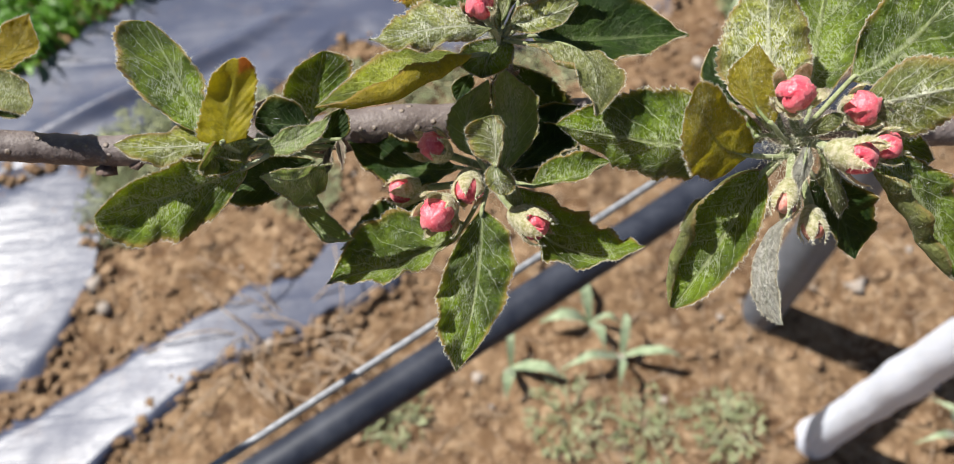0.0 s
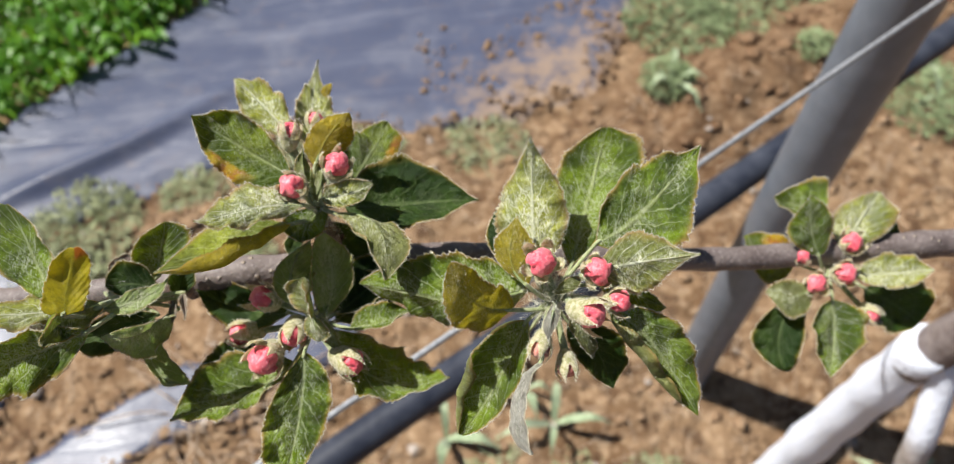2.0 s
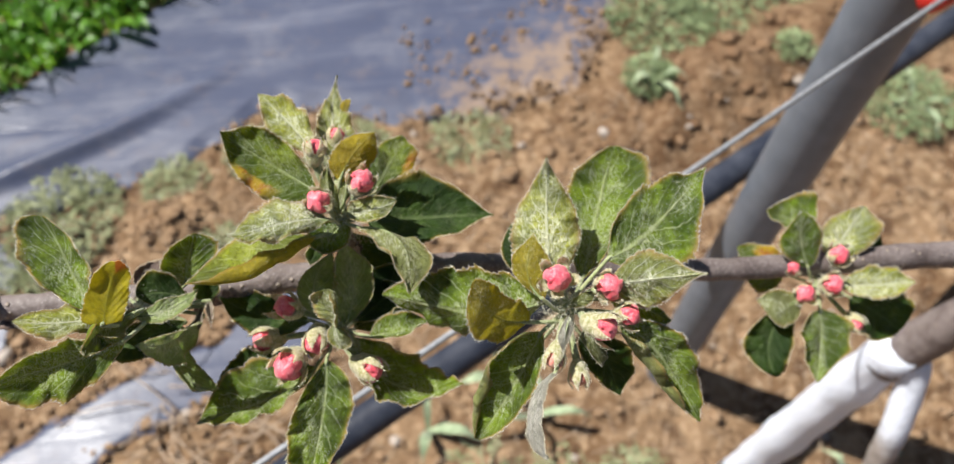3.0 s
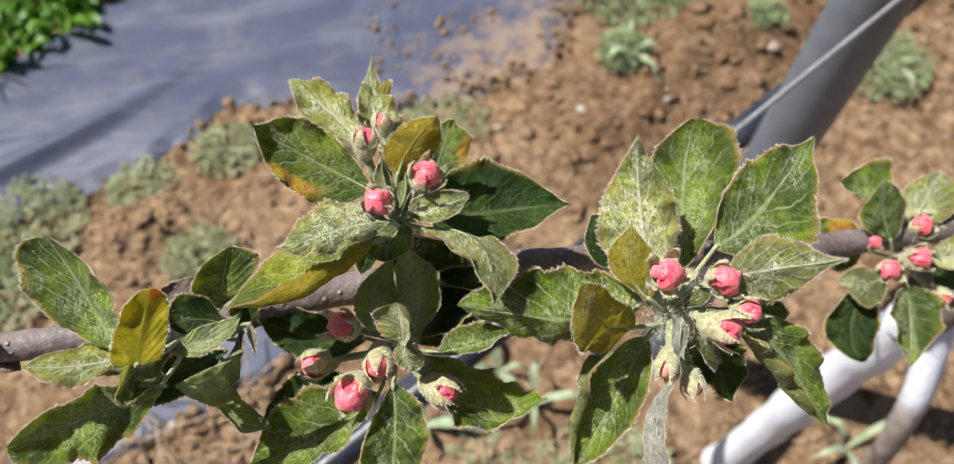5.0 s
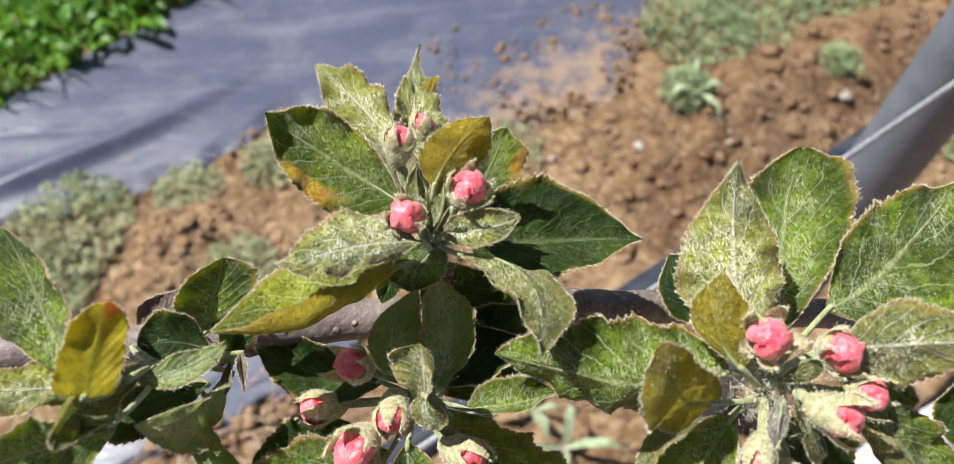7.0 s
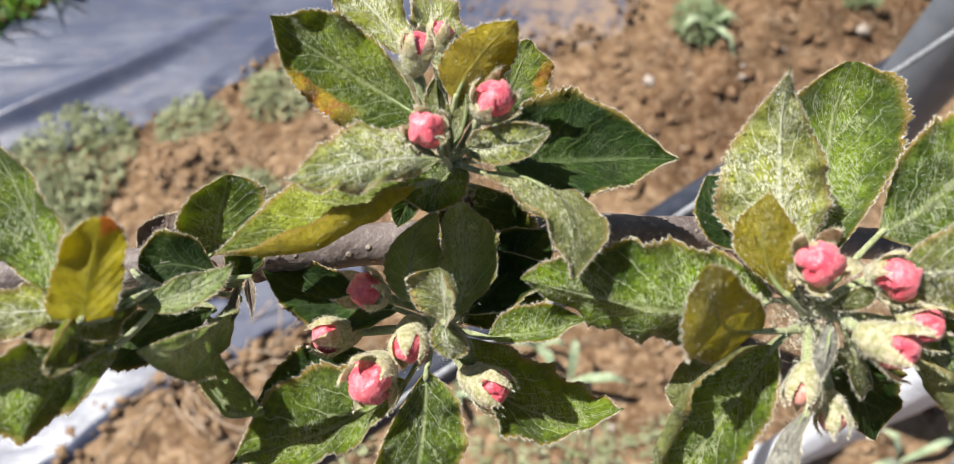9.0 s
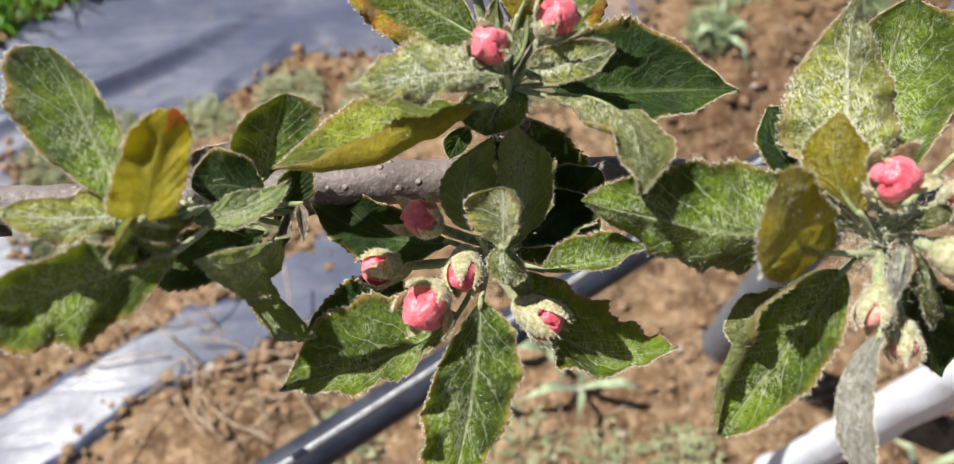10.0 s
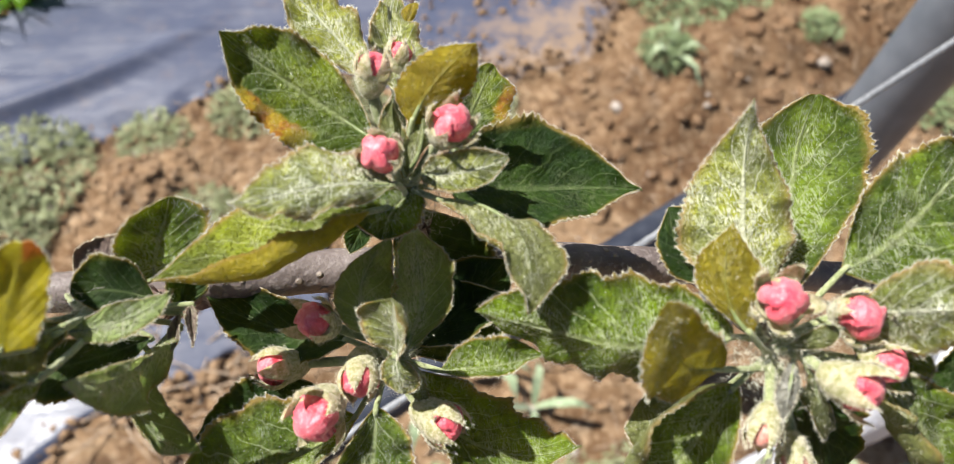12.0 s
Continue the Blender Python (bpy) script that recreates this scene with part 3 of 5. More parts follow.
def bud(spur_ob, petal, centre, axis, radius, opened):
    """A closed blossom: five overlapping petals in a woolly five-lobed calyx on its own stalk."""
    rng = LEAF_RNG
    c, ax = np.array(centre), unit(np.array(axis))
    radius = radius * 0.78
    a, b = frame_of(ax)
    turn = rng.uniform(0, 6.28)
    rows, cols = 22, 40
    verts = []
    for i in range(rows + 1):
        th = math.pi * i / rows
        for k in range(cols):
            w = 2 * math.pi * k / cols
            wrap = ((w + turn + 0.9 * math.sin(th) + 0.5 * noise.noise(Vector((w, th * 2, turn)))) / (2 * math.pi) * 4) % 1.0
            crease = 0.44 * (wrap ** 0.55) - 0.30
            r = radius * (math.sin(th) ** 0.85) * (1 + crease * math.sin(th))
            r *= 1 + 0.16 * noise.noise(Vector((math.cos(w) * 1.3, math.sin(w) * 1.3, th * 1.6 + turn)))
            z = radius * (1.08 * math.cos(th)) + 0.22 * radius * (wrap - 0.5) * math.sin(th) ** 2
            verts.append(c + ax * z + r * (math.cos(w) * a + math.sin(w) * b))
    faces = [(i * cols + k, i * cols + (k + 1) % cols, (i + 1) * cols + (k + 1) % cols, (i + 1) * cols + k) for i in range(rows) for k in range(cols)]
    head = part("flower_bud", verts, faces, petal, spur_ob)
    # sepals wrap the lower part and bend away at their tips
    cover = 1.0 - 0.55 * opened
    roots, ways = [], []
    for s in range(5):
        w0 = turn + s * 2 * math.pi / 5 + rng.normal() * 0.12
        flare = rng.uniform(0.2, 0.9) * opened
        sv, n, m = [], 12, 7
        for i in range(n + 1):
            u = i / n
            th = math.pi * (0.97 - u * (0.52 + 0.34 * cover))
            wide = 0.78 * (1 - u) ** (0.45 + 0.4 * opened) + 0.02
            out = 1.14 + 0.10 * u + flare * max(0.0, u - 0.45) ** 1.3 * 1.8
            for j in range(m):
                f = (j / (m - 1) - 0.5) * 2
                w = w0 + f * wide
                rad = radius * out * (1.0 + 0.06 * (1 - f * f) + 0.05 * noise.noise(Vector((u * 4, f * 2, w0 * 3))))
                p = c + ax * rad * math.cos(th) * 1.02 + rad * math.sin(th) * (math.cos(w) * a + math.sin(w) * b)
                sv.append(p)
                for _ in range(3):
                    roots.append(p)
                    ways.append(0.5 * unit(p - c) + 0.8 * ax + 0.4 * rng.normal(size=3))
        sf = [(i * m + j, i * m + j + 1, (i + 1) * m + j + 1, (i + 1) * m + j) for i in range(n) for j in range(m - 1)]
        part("sepal", sv, sf, calyx_green, head)
    root = np.array(spur_ob.location) + 0.0012 * rng.normal(size=3)
    low = c - ax * radius * 0.95
    line = curve_points([root, 0.5 * (root + low) - ax * radius * 0.6, low - ax * radius * 0.35, low + ax * radius * 0.25], 6)
    # the woolly cup below the petals
    cup_line = [c - ax * radius * q for q in (2.05, 1.9, 1.6, 1.25, 0.9, 0.5, 0.3)]
    cv, cf = tube(cup_line, radius * np.array((0.34, 0.52, 0.74, 0.90, 1.0, 1.06, 1.02)), 20, 0.03, rng)
    part("calyx_cup", cv, cf, calyx_green, head)
    for _ in range(420):
        q, w = rng.uniform(0.4, 2.0), rng.uniform(0, 6.28)
        d = math.cos(w) * a + math.sin(w) * b
        roots.append(c - ax * radius * q + d * radius * float(np.interp(q, (0.5, 0.9, 1.25, 1.6, 2.0), (1.04, 1.0, 0.9, 0.74, 0.4))))
        ways.append(d + 0.5 * ax)
    tv, tf = tube(line, np.linspace(0.0009, 0.0011, len(line)) + np.array([0.55 * radius * max(0, (i / len(line) - 0.7) / 0.3) ** 1.5 for i in range(len(line))]), 10, 0.04, rng)
    part("stalk", tv, tf, stalk_green, head)
    for p in line:
        for _ in range(30):
            roots.append(p + 0.0009 * unit(rng.normal(size=3)))
            ways.append(rng.normal(size=3))
    hv, hf = hairs(roots, ways, 0.0008, 0.00006, rng)
    part("wool", hv, hf, wool_white, head, smooth=False)
    return head


def spur(place, root, label, wool=1.0):
    """The short woody shoot that carries a rosette of leaves and buds; its base sits on the branch."""
    rng = LEAF_RNG
    ob = holder("blossom_cluster", place, label, "flower cluster", "blossom clusters on the branch")
    place, root = np.array(place), np.array(root)
    bend = 0.5 * (place + root) + np.array((0.001, 0.0, -0.001))
    line = curve_points([root, bend, place], 6)
    v, f = tube(line, np.linspace(0.0028, 0.0019, len(line)), 10, 0.06, rng)
    part("spur_wood", v, f, scale_brown, ob)
    sv, sf = [], []
    for i in range(9):
        w = i * 2.4
        p = line[3 + i % 6]
        t = unit(place - root)
        a, b = frame_of(t)
        d = math.cos(w) * a + math.sin(w) * b
        k = len(sv)
        wd = unit(np.cross(d, t)) * 0.0014
        tipp = p + d * 0.0042 + t * 0.0045 * rng.uniform(0.2, 1.0)
        m = p + d * 0.0034 + t * 0.0012
        sv += [p - wd + d * 0.0014, p + wd + d * 0.0014, m + wd * 0.8, m - wd * 0.8, tipp, m + d * 0.0004]
        sf += [(k, k + 1, k + 5), (k + 1, k + 2, k + 5), (k + 2, k + 4, k + 5), (k + 4, k + 3, k + 5), (k + 3, k, k + 5)]
    many = int(1500 * wool)
    tuft = place + 0.0028 * wool ** 0.4 * rng.normal(size=(many, 3))
    hv, hf = hairs(tuft, rng.normal(size=(many, 3)) + 1.2 * unit(place - root), 0.0017, 0.00007, rng)
    part("wool", hv, hf, wool_white, ob, "white wool round the stalks", smooth=False)
    part("bud_scale", sv, sf, scale_brown, ob, "dry brown bud scales")
    return ob


LABELS = {
    "edge_spur": "young downy leaf rosette on a thin brown twig",
    "left_spur": "leaf rosette with a scorched yellow leaf on the branch",
    "top_spur": "apple blossom cluster with four pink buds above the branch",
    "middle_spur": "apple blossom cluster with five pink buds under the branch",
    "right_spur": "apple blossom cluster with downy leaves and withered buds",
    "far_spur": "small apple blossom cluster on the thicker branch part",
}

# ---- ground and setting ----
GROUND_RNG = np.random.default_rng(3)


def ground_height(x, y):
    if abs(x) > 9 or abs(y) > 9:
        return 0.0
    near = math.exp(-((x - 0.1) ** 2 + (y - 0.7) ** 2) / 4.0)
    h = 0.030 * noise.noise(Vector((x * 2.3, y * 2.3, 0.2))) + 0.014 * noise.noise(Vector((x * 9, y * 9, 3.1)))
    h += 0.006 * noise.noise(Vector((x * 31, y * 31, 5.7)))
    # a crumbly ridge along the far side of the row
    d = (y - 0.90) - 0.40 * (x - 0.55)
    h += 0.05 * math.exp(-(d / 0.11) ** 2) * (1 / (1 + math.exp(-(x - 0.40) * 12))) * (1.0 + 0.6 * noise.noise(Vector((x * 14, y * 14, 8))))
    # a heap of dug soil between the weeds
    q = math.exp(-((x + 0.36) / 0.10) ** 2 - ((y - 0.755) / 0.06) ** 2)
    h += q * (0.035 + 0.02 * noise.noise(Vector((x * 26, y * 26, 4))))
    return h * near


def axis_steps(lo, hi, step, far):
    mid = list(np.arange(lo, hi, step))
    out, g = [], step
    x = hi
    while x < far:
        out.append(x)
        g *= 1.35
        x += g
    out.append(far)
    left, g, x = [], step, lo
    while x > -far:
        g *= 1.35
        x -= g
        left.append(max(x, -far))
    return np.array(left[::-1] + mid + out)


gx, gy = axis_steps(-1.3, 1.8, 0.014, 400.0), axis_steps(-0.3, 2.0, 0.014, 400.0)
gverts = [(x, y, ground_height(x, y)) for x in gx for y in gy]
nyy = len(gy)
gfaces = [(i * nyy + j, (i + 1) * nyy + j, (i + 1) * nyy + j + 1, i * nyy + j + 1) for i in range(len(gx) - 1) for j in range(nyy - 1)]
ground = new("ground", mesh_of("ground", gverts, gfaces, soil_brown))
tagged(ground, "dry crumbly brown orchard soil with scattered clods", "soil", kind="structure")


def lump(rng, centre, size):
    """An irregular clod of eight to twenty faces."""
    ring, verts, faces = 6, [], []
    for i, (z, r) in enumerate(((-0.6, 0.55), (-0.05, 1.0), (0.5, 0.72))):
        for k in range(ring):
            w = 2 * math.pi * (k + 0.5 * i) / ring
            q = r * rng.uniform(0.45, 1.5)
            verts.append(centre + size * np.array((math.cos(w) * q, math.sin(w) * q * 0.9, z * rng.uniform(0.4, 0.9))))
    verts.append(centre + size * np.array((0.1 * rng.normal(), 0.1 * rng.normal(), 0.6)))
    for i in range(2):
        for k in range(ring):
            k2 = (k + 1) % ring
            faces.append((i * ring + k, i * ring + k2, (i + 1) * ring + k2, (i + 1) * ring + k))
    faces += [(2 * ring + k, 2 * ring + (k + 1) % ring, 3 * ring) for k in range(ring)]
    return verts, faces


def far_edge(x):
    """The soil-side edge of the wide film: y for an x."""
    return float(np.interp(x, (-7.0, -1.6, -0.62, -0.35, -0.19, 0.0, 0.20, 0.38, 0.47, 0.58, 0.9, 1.6, 7.0), (-4.1, 0.40, 0.80, 0.88, 0.99, 0.94, 0.93, 0.97, 1.10, 1.36, 1.75, 2.4, 6.9)))


def grass_edge(x):
    return 1.292 + 0.83 * (x + 0.425)


chunks = []
for _ in range(5200):
    x, y = GROUND_RNG.uniform(-0.9, 1.5), GROUND_RNG.uniform(0.05, 1.9)
    e = far_edge(x)
    ridge = abs((y - 0.90) - 0.40 * (x - 0.55)) < 0.16 and x > 0.3
    if y > e + 0.02:
        continue
    if y > e and GROUND_RNG.uniform() < 0.5:
        continue
    s = 0.003 + 0.010 * GROUND_RNG.uniform() ** 5 + (0.010 * GROUND_RNG.uniform() ** 3 if ridge else 0)
    base_z = ground_height(x, y) + (0.004 if y > e else 0.0)
    chunks.append(lump(GROUND_RNG, np.array((x, y, base_z + 0.25 * s)), s))
for _ in range(260):
    x, y = -0.36 + 0.085 * GROUND_RNG.normal(), 0.755 + 0.05 * GROUND_RNG.normal()
    s = 0.003 + 0.008 * GROUND_RNG.uniform() ** 3
    chunks.append(lump(GROUND_RNG, np.array((x, y, ground_height(x, y) + 0.3 * s)), s))
stones = [lump(GROUND_RNG, np.array((x, y, ground_height(x, y) + 0.3 * s)), s) for x, y, s in
          [(GROUND_RNG.uniform(-0.8, 1.3), GROUND_RNG.uniform(0.1, 0.95), 0.004 + 0.007 * GROUND_RNG.uniform() ** 2) for _ in range(70)]
          + [(0.79, 0.91, 0.016), (0.40, 0.845, 0.014), (0.60, 0.60, 0.02), (0.55, 0.42, 0.018), (-0.60, 0.55, 0.02), (-0.57, 0.50, 0.016), (-0.52, 1.26, 0.024)]]
sv, sf = join(stones)
tagged(new("pebbles", mesh_of("pebbles", sv, sf, stone_grey)), "small pale pebbles lying on the brown soil", "pebbles", kind="stuff")


def film_sheet(name, label, lower, upper, x0, x1, nx, ny, lift, slope=0.0, crease=None, ends=(9, -9)):
    """A thin sheet between two edge lines, rippled along its length, with hollows and ragged edges."""
    verts, faces = [], []
    xs = np.concatenate([np.linspace(ends[0], x0, 24, endpoint=False) if ends[0] < x0 else [], np.linspace(x0, x1, nx + 1), np.linspace(x1, ends[1], 25)[1:] if ends[1] > x1 else []])
    nx = len(xs) - 1
    for x in xs:
        lo, hi = lower(x), upper(x)
        for j in range(ny + 1):
            f = j / ny
            y = lo + (hi - lo) * f
            rag = (0.03 * noise.noise(Vector((x * 7, 7.0 * (f > 0.5), 1.0))) + 0.022 * noise.noise(Vector((x * 24, 7.0 * (f > 0.5), 4.0)))) * max(0.0, 1 - 5 * min(f, 1 - f))
            fold_run = y - 0.5 * x
            z = 0.030 * noise.noise(Vector((x * 2.3, y * 2.3, 0.2))) * 0.8 + lift * min(1.0, 0.2 + 9 * min(f, 1 - f))
            if crease:
                s = (x - crease[0]) * 0.854 + (y - crease[1]) * 0.520
                d = -(x - crease[0]) * 0.520 + (y - crease[1]) * 0.854 + 0.012 * math.sin(9 * s)
                z += 0.020 * math.exp(-(d / 0.020) ** 2) * max(0.0, min(1.0, 3 * (s + 0.35), 4 * (0.40 - s)))
            z += 0.0035 * noise.noise(Vector((x * 1.6, fold_run * 8, 0.4))) + 0.0007 * noise.noise(Vector((x * 5, fold_run * 30, 2.4)))
            z += slope * (hi - y)
            if j in (0, ny):
                z = ground_height(x, y + rag) + 0.001
            verts.append((x, y + rag, max(z, ground_height(x, y) + 0.002) if j not in (0, ny) else z))
    faces = [(i * (ny + 1) + j, (i + 1) * (ny + 1) + j, (i + 1) * (ny + 1) + j + 1, i * (ny + 1) + j + 1) for i in range(nx) for j in range(ny)]
    ob = new(name, mesh_of(name, verts, faces, film_grey))
    return tagged(ob, label, "mulch film", kind="structure")


film_sheet("mulch_film", "wide grey plastic mulch film, dusty and wrinkled", far_edge, lambda x: max(grass_edge(x), far_edge(x) + 0.05), -1.6, 1.6, 260, 90, 0.012, crease=(-0.579, 0.907), ends=(-6.0, 6.0))


def strip_low(x):
    return float(np.interp(x, (-7.0, -1.6, -0.69, -0.536, -0.42, -0.355, -0.287, -0.226, -0.12, -0.09), (-4.7, -0.2, 0.17, 0.270, 0.368, 0.400, 0.416, 0.440, 0.495, 0.512)))


def strip_high(x):
    return float(np.interp(x, (-7.0, -1.6, -0.70, -0.553, -0.40, -0.325, -0.280, -0.241, -0.203, -0.145, -0.09), (-4.48, 0.02, 0.325, 0.405, 0.488, 0.512, 0.526, 0.566, 0.606, 0.632, 0.636)))


film_sheet("mulch_strip", "narrow strip of shiny grey plastic film on soil", strip_low, strip_high, -1.6, -0.09, 150, 22, 0.014, ends=(-6.0, -9))
film_sheet("mulch_flap", "loose end of the grey film lying on soil", lambda x: float(np.interp(x, (-7.0, -1.6, -0.66, -0.60), (-4.44, 0.05, 0.41, 0.54))),
           lambda x: float(np.interp(x, (-7.0, -1.6, -0.66, -0.60), (-4.12, 0.38, 0.80, 0.74))), -1.6, -0.60, 80, 24, 0.008, 0.010, ends=(-6.0, -9))


# crumbs of soil lie over the edges of the film
for _ in range(620):
    x = GROUND_RNG.uniform(0.06, 0.62)
    y = far_edge(x) + 0.24 * GROUND_RNG.uniform() ** 1.7
    if noise.noise(Vector((x * 13, y * 13, 6.0))) < -0.05:
        continue
    s = 0.0025 + 0.006 * GROUND_RNG.uniform() ** 3
    chunks.append(lump(GROUND_RNG, np.array((x, y, 0.030 * noise.noise(Vector((x * 2.3, y * 2.3, 0.2))) * 0.8 + 0.012 + 0.3 * s)), s))
FLAP_EDGE = ((-1.2, 0.235), (-0.66, 0.41), (-0.60, 0.54), (-0.60, 0.74), (-0.66, 0.80), (-0.9, 0.70))
for _ in range(1000):
    pick = GROUND_RNG.uniform()
    if pick < 0.2:
        x = GROUND_RNG.uniform(-0.75, 0.6)
        y = far_edge(x)
    elif pick < 0.65:
        x = GROUND_RNG.uniform(-0.8, -0.09)
        y = (strip_low if GROUND_RNG.uniform() < 0.5 else strip_high)(x)
    else:
        q = GROUND_RNG.integers(0, 5)
        w = GROUND_RNG.uniform()
        x, y = (FLAP_EDGE[q][a] * (1 - w) + FLAP_EDGE[q + 1][a] * w for a in (0, 1))
    x, y = x + 0.012 * GROUND_RNG.normal(), y + 0.016 * GROUND_RNG.normal()
    s = 0.003 + (0.004 if pick < 0.2 else 0.009) * GROUND_RNG.uniform() ** 3
    chunks.append(lump(GROUND_RNG, np.array((x, y, ground_height(x, y) + 0.004 + 0.3 * s)), s))
cv, cf = join(chunks)
tagged(new("soil_clods", mesh_of("soil_clods", cv, cf, clod_brown)), "loose crumbly brown clods lying on the soil", "soil", kind="stuff")



def blade_of_grass(rng, root, length, width, lean):
    w = rng.uniform(0, 6.28)
    d = np.array((math.cos(w), math.sin(w), 0.0))
    s = np.array((-d[1], d[0], 0.0)) * width
    p1 = root + d * lean * 0.35 * length + np.array((0, 0, 0.6 * length))
    p2 = root + d * lean * length + np.array((0, 0, 0.92 * length))
    return [root - s, root + s, p1 + s * 0.8, p1 - s * 0.8, p2], [(0, 1, 2, 3), (3, 2, 4)]


def broad_blade(rng, root, length, width, lean, rise):
    """A broad soft weed leaf: a folded, arching blade with a pointed end."""
    w = rng.uniform(0, 6.28)
    d, s = np.array((math.cos(w), math.sin(w), 0.0)), np.array((-math.sin(w), math.cos(w), 0.25 * rng.normal()))
    verts, faces = [], []
    for k, (u, h) in enumerate(((0.0, 0.25), (0.3, 0.85), (0.6, 1.0), (0.85, 0.6), (1.0, 0.05))):
        c = root + d * lean * length * u ** 1.3 + np.array((0, 0, rise * length * math.sin(2.2 * u)))
        verts += [c - s * width * h + np.array((0, 0, 0.3 * width * h)), c, c + s * width * h + np.array((0, 0, 0.3 * width * h))]
        if k:
            q = 3 * k
            faces += [(q - 3, q - 2, q + 1, q), (q - 2, q - 1, q + 2, q + 1)]
    return verts, faces


chunks = []
for _ in range(5200):
    x = GROUND_RNG.uniform(-1.9, 0.6)
    y = grass_edge(x) - 0.01 + abs(GROUND_RNG.normal()) * 0.42 + 0.05 * noise.noise(Vector((x * 9, 0, 0)))
    clump = 0.6 + 0.7 * noise.noise(Vector((x * 11, y * 11, 2.0)))
    if clump < 0.25:
        continue
    root = np.array((x, y, ground_height(x, y)))
    chunks.append(broad_blade(GROUND_RNG, root, GROUND_RNG.uniform(0.04, 0.10) * clump, GROUND_RNG.uniform(0.004, 0.013), GROUND_RNG.uniform(0.4, 1.0), GROUND_RNG.uniform(0.4, 0.95)))
for _ in range(5000):
    x = GROUND_RNG.uniform(-1.9, 0.6)
    y = grass_edge(x) - 0.02 + abs(GROUND_RNG.normal()) * 0.45
    chunks.append(blade_of_grass(GROUND_RNG, np.array((x, y, ground_height(x, y))), GROUND_RNG.uniform(0.04, 0.10), GROUND_RNG.uniform(0.0018, 0.0045), GROUND_RNG.uniform(0.2, 1.0)))
for _ in range(9000):
    x = GROUND_RNG.choice((-1, 1)) * GROUND_RNG.uniform(0.5, 4.4) - 0.6
    y = grass_edge(x) - 0.02 + abs(GROUND_RNG.normal()) * 0.7
    chunks.append(blade_of_grass(GROUND_RNG, np.array((x, y, ground_height(x, y))), GROUND_RNG.uniform(0.06, 0.14), GROUND_RNG.uniform(0.003, 0.007), GROUND_RNG.uniform(0.2, 1.0)))
gv, gf = join(chunks)
tagged(new("grass", mesh_of("grass", gv, gf, grass_green)), "lush bright green leafy weeds and grass beside the film", "grass", kind="stuff")


def weed(x, y, radius, count, height, seed, material=weed_green, label="low grey-green weed growing in the dry soil"):
    """A low rosette weed with many soft, lobed grey-green leaves."""
    rng = np.random.default_rng(seed)
    z = ground_height(x, y)
    ob = holder("weed", (x, y, z), label, "weed", "weeds on the ground")
    parts = []
    for i in range(int(count * 6.5)):
        w = rng.uniform(0, 6.28)
        r = radius * math.sqrt(rng.uniform(0.02, 1))
        c = np.array((x + r * math.cos(w), y + r * math.sin(w), z + height * rng.uniform(0.3, 1.0) * (1.2 - 0.7 * r / radius)))
        w2 = w + rng.normal() * 0.7
        d = np.array((math.cos(w2), math.sin(w2), rng.uniform(-0.3, 0.5)))
        s = np.array((-d[1], d[0], 0.3 * rng.normal()))
        ln, wd = rng.uniform(0.008, 0.024), rng.uniform(0.0009, 0.0024)
        pts = [c - d * ln * 0.5, c - d * ln * 0.15 + s * wd, c + d * ln * 0.2 + s * wd * 0.8, c + d * ln * 0.5, c + d * ln * 0.2 - s * wd * 0.8, c - d * ln * 0.15 - s * wd, c + np.array((0, 0, -0.002))]
        parts.append((pts, [(0, 1, 6), (1, 2, 6), (2, 3, 6), (3, 4, 6), (4, 5, 6), (5, 0, 6)]))
    v, f = join(parts)
    part("foliage", v, f, material, ob, smooth=False)
    for i in range(9):
        w = i * 0.7 + rng.uniform(0, 0.4)
        top = np.array((x + 0.7 * radius * math.cos(w), y + 0.7 * radius * math.sin(w), z + height * 0.7))
        v, f = tube([(x, y, z - 0.004), 0.5 * (np.array((x, y, z)) + top) + np.array((0, 0, 0.004)), top], 0.0011, 5)
        part("stem", v, f, material, ob)
    return ob


WEEDS = [(-0.54, 0.79, 0.10, 150, 0.035), (-0.57, 0.69, 0.08, 90, 0.03), (-0.22, 0.89, 0.06, 50, 0.03), (-0.36, 0.84, 0.06, 50, 0.025),
         (-0.27, 0.68, 0.06, 50, 0.03), (-0.06, 0.87, 0.08, 60, 0.03), (0.16, 0.88, 0.08, 60, 0.025), (0.51, 0.95, 0.05, 70, 0.05),
         (0.58, 1.12, 0.11, 170, 0.05), (0.72, 1.17, 0.12, 170, 0.05), (0.90, 1.24, 0.12, 150, 0.05), (1.00, 0.87, 0.10, 130, 0.05),
         (0.10, 0.27, 0.06, 18, 0.02), (0.20, 0.25, 0.06, 18, 0.02), (-0.14, 0.30, 0.05, 20, 0.025), (0.80, 0.98, 0.04, 30, 0.03), (0.31, 0.24, 0.05, 20, 0.02)]
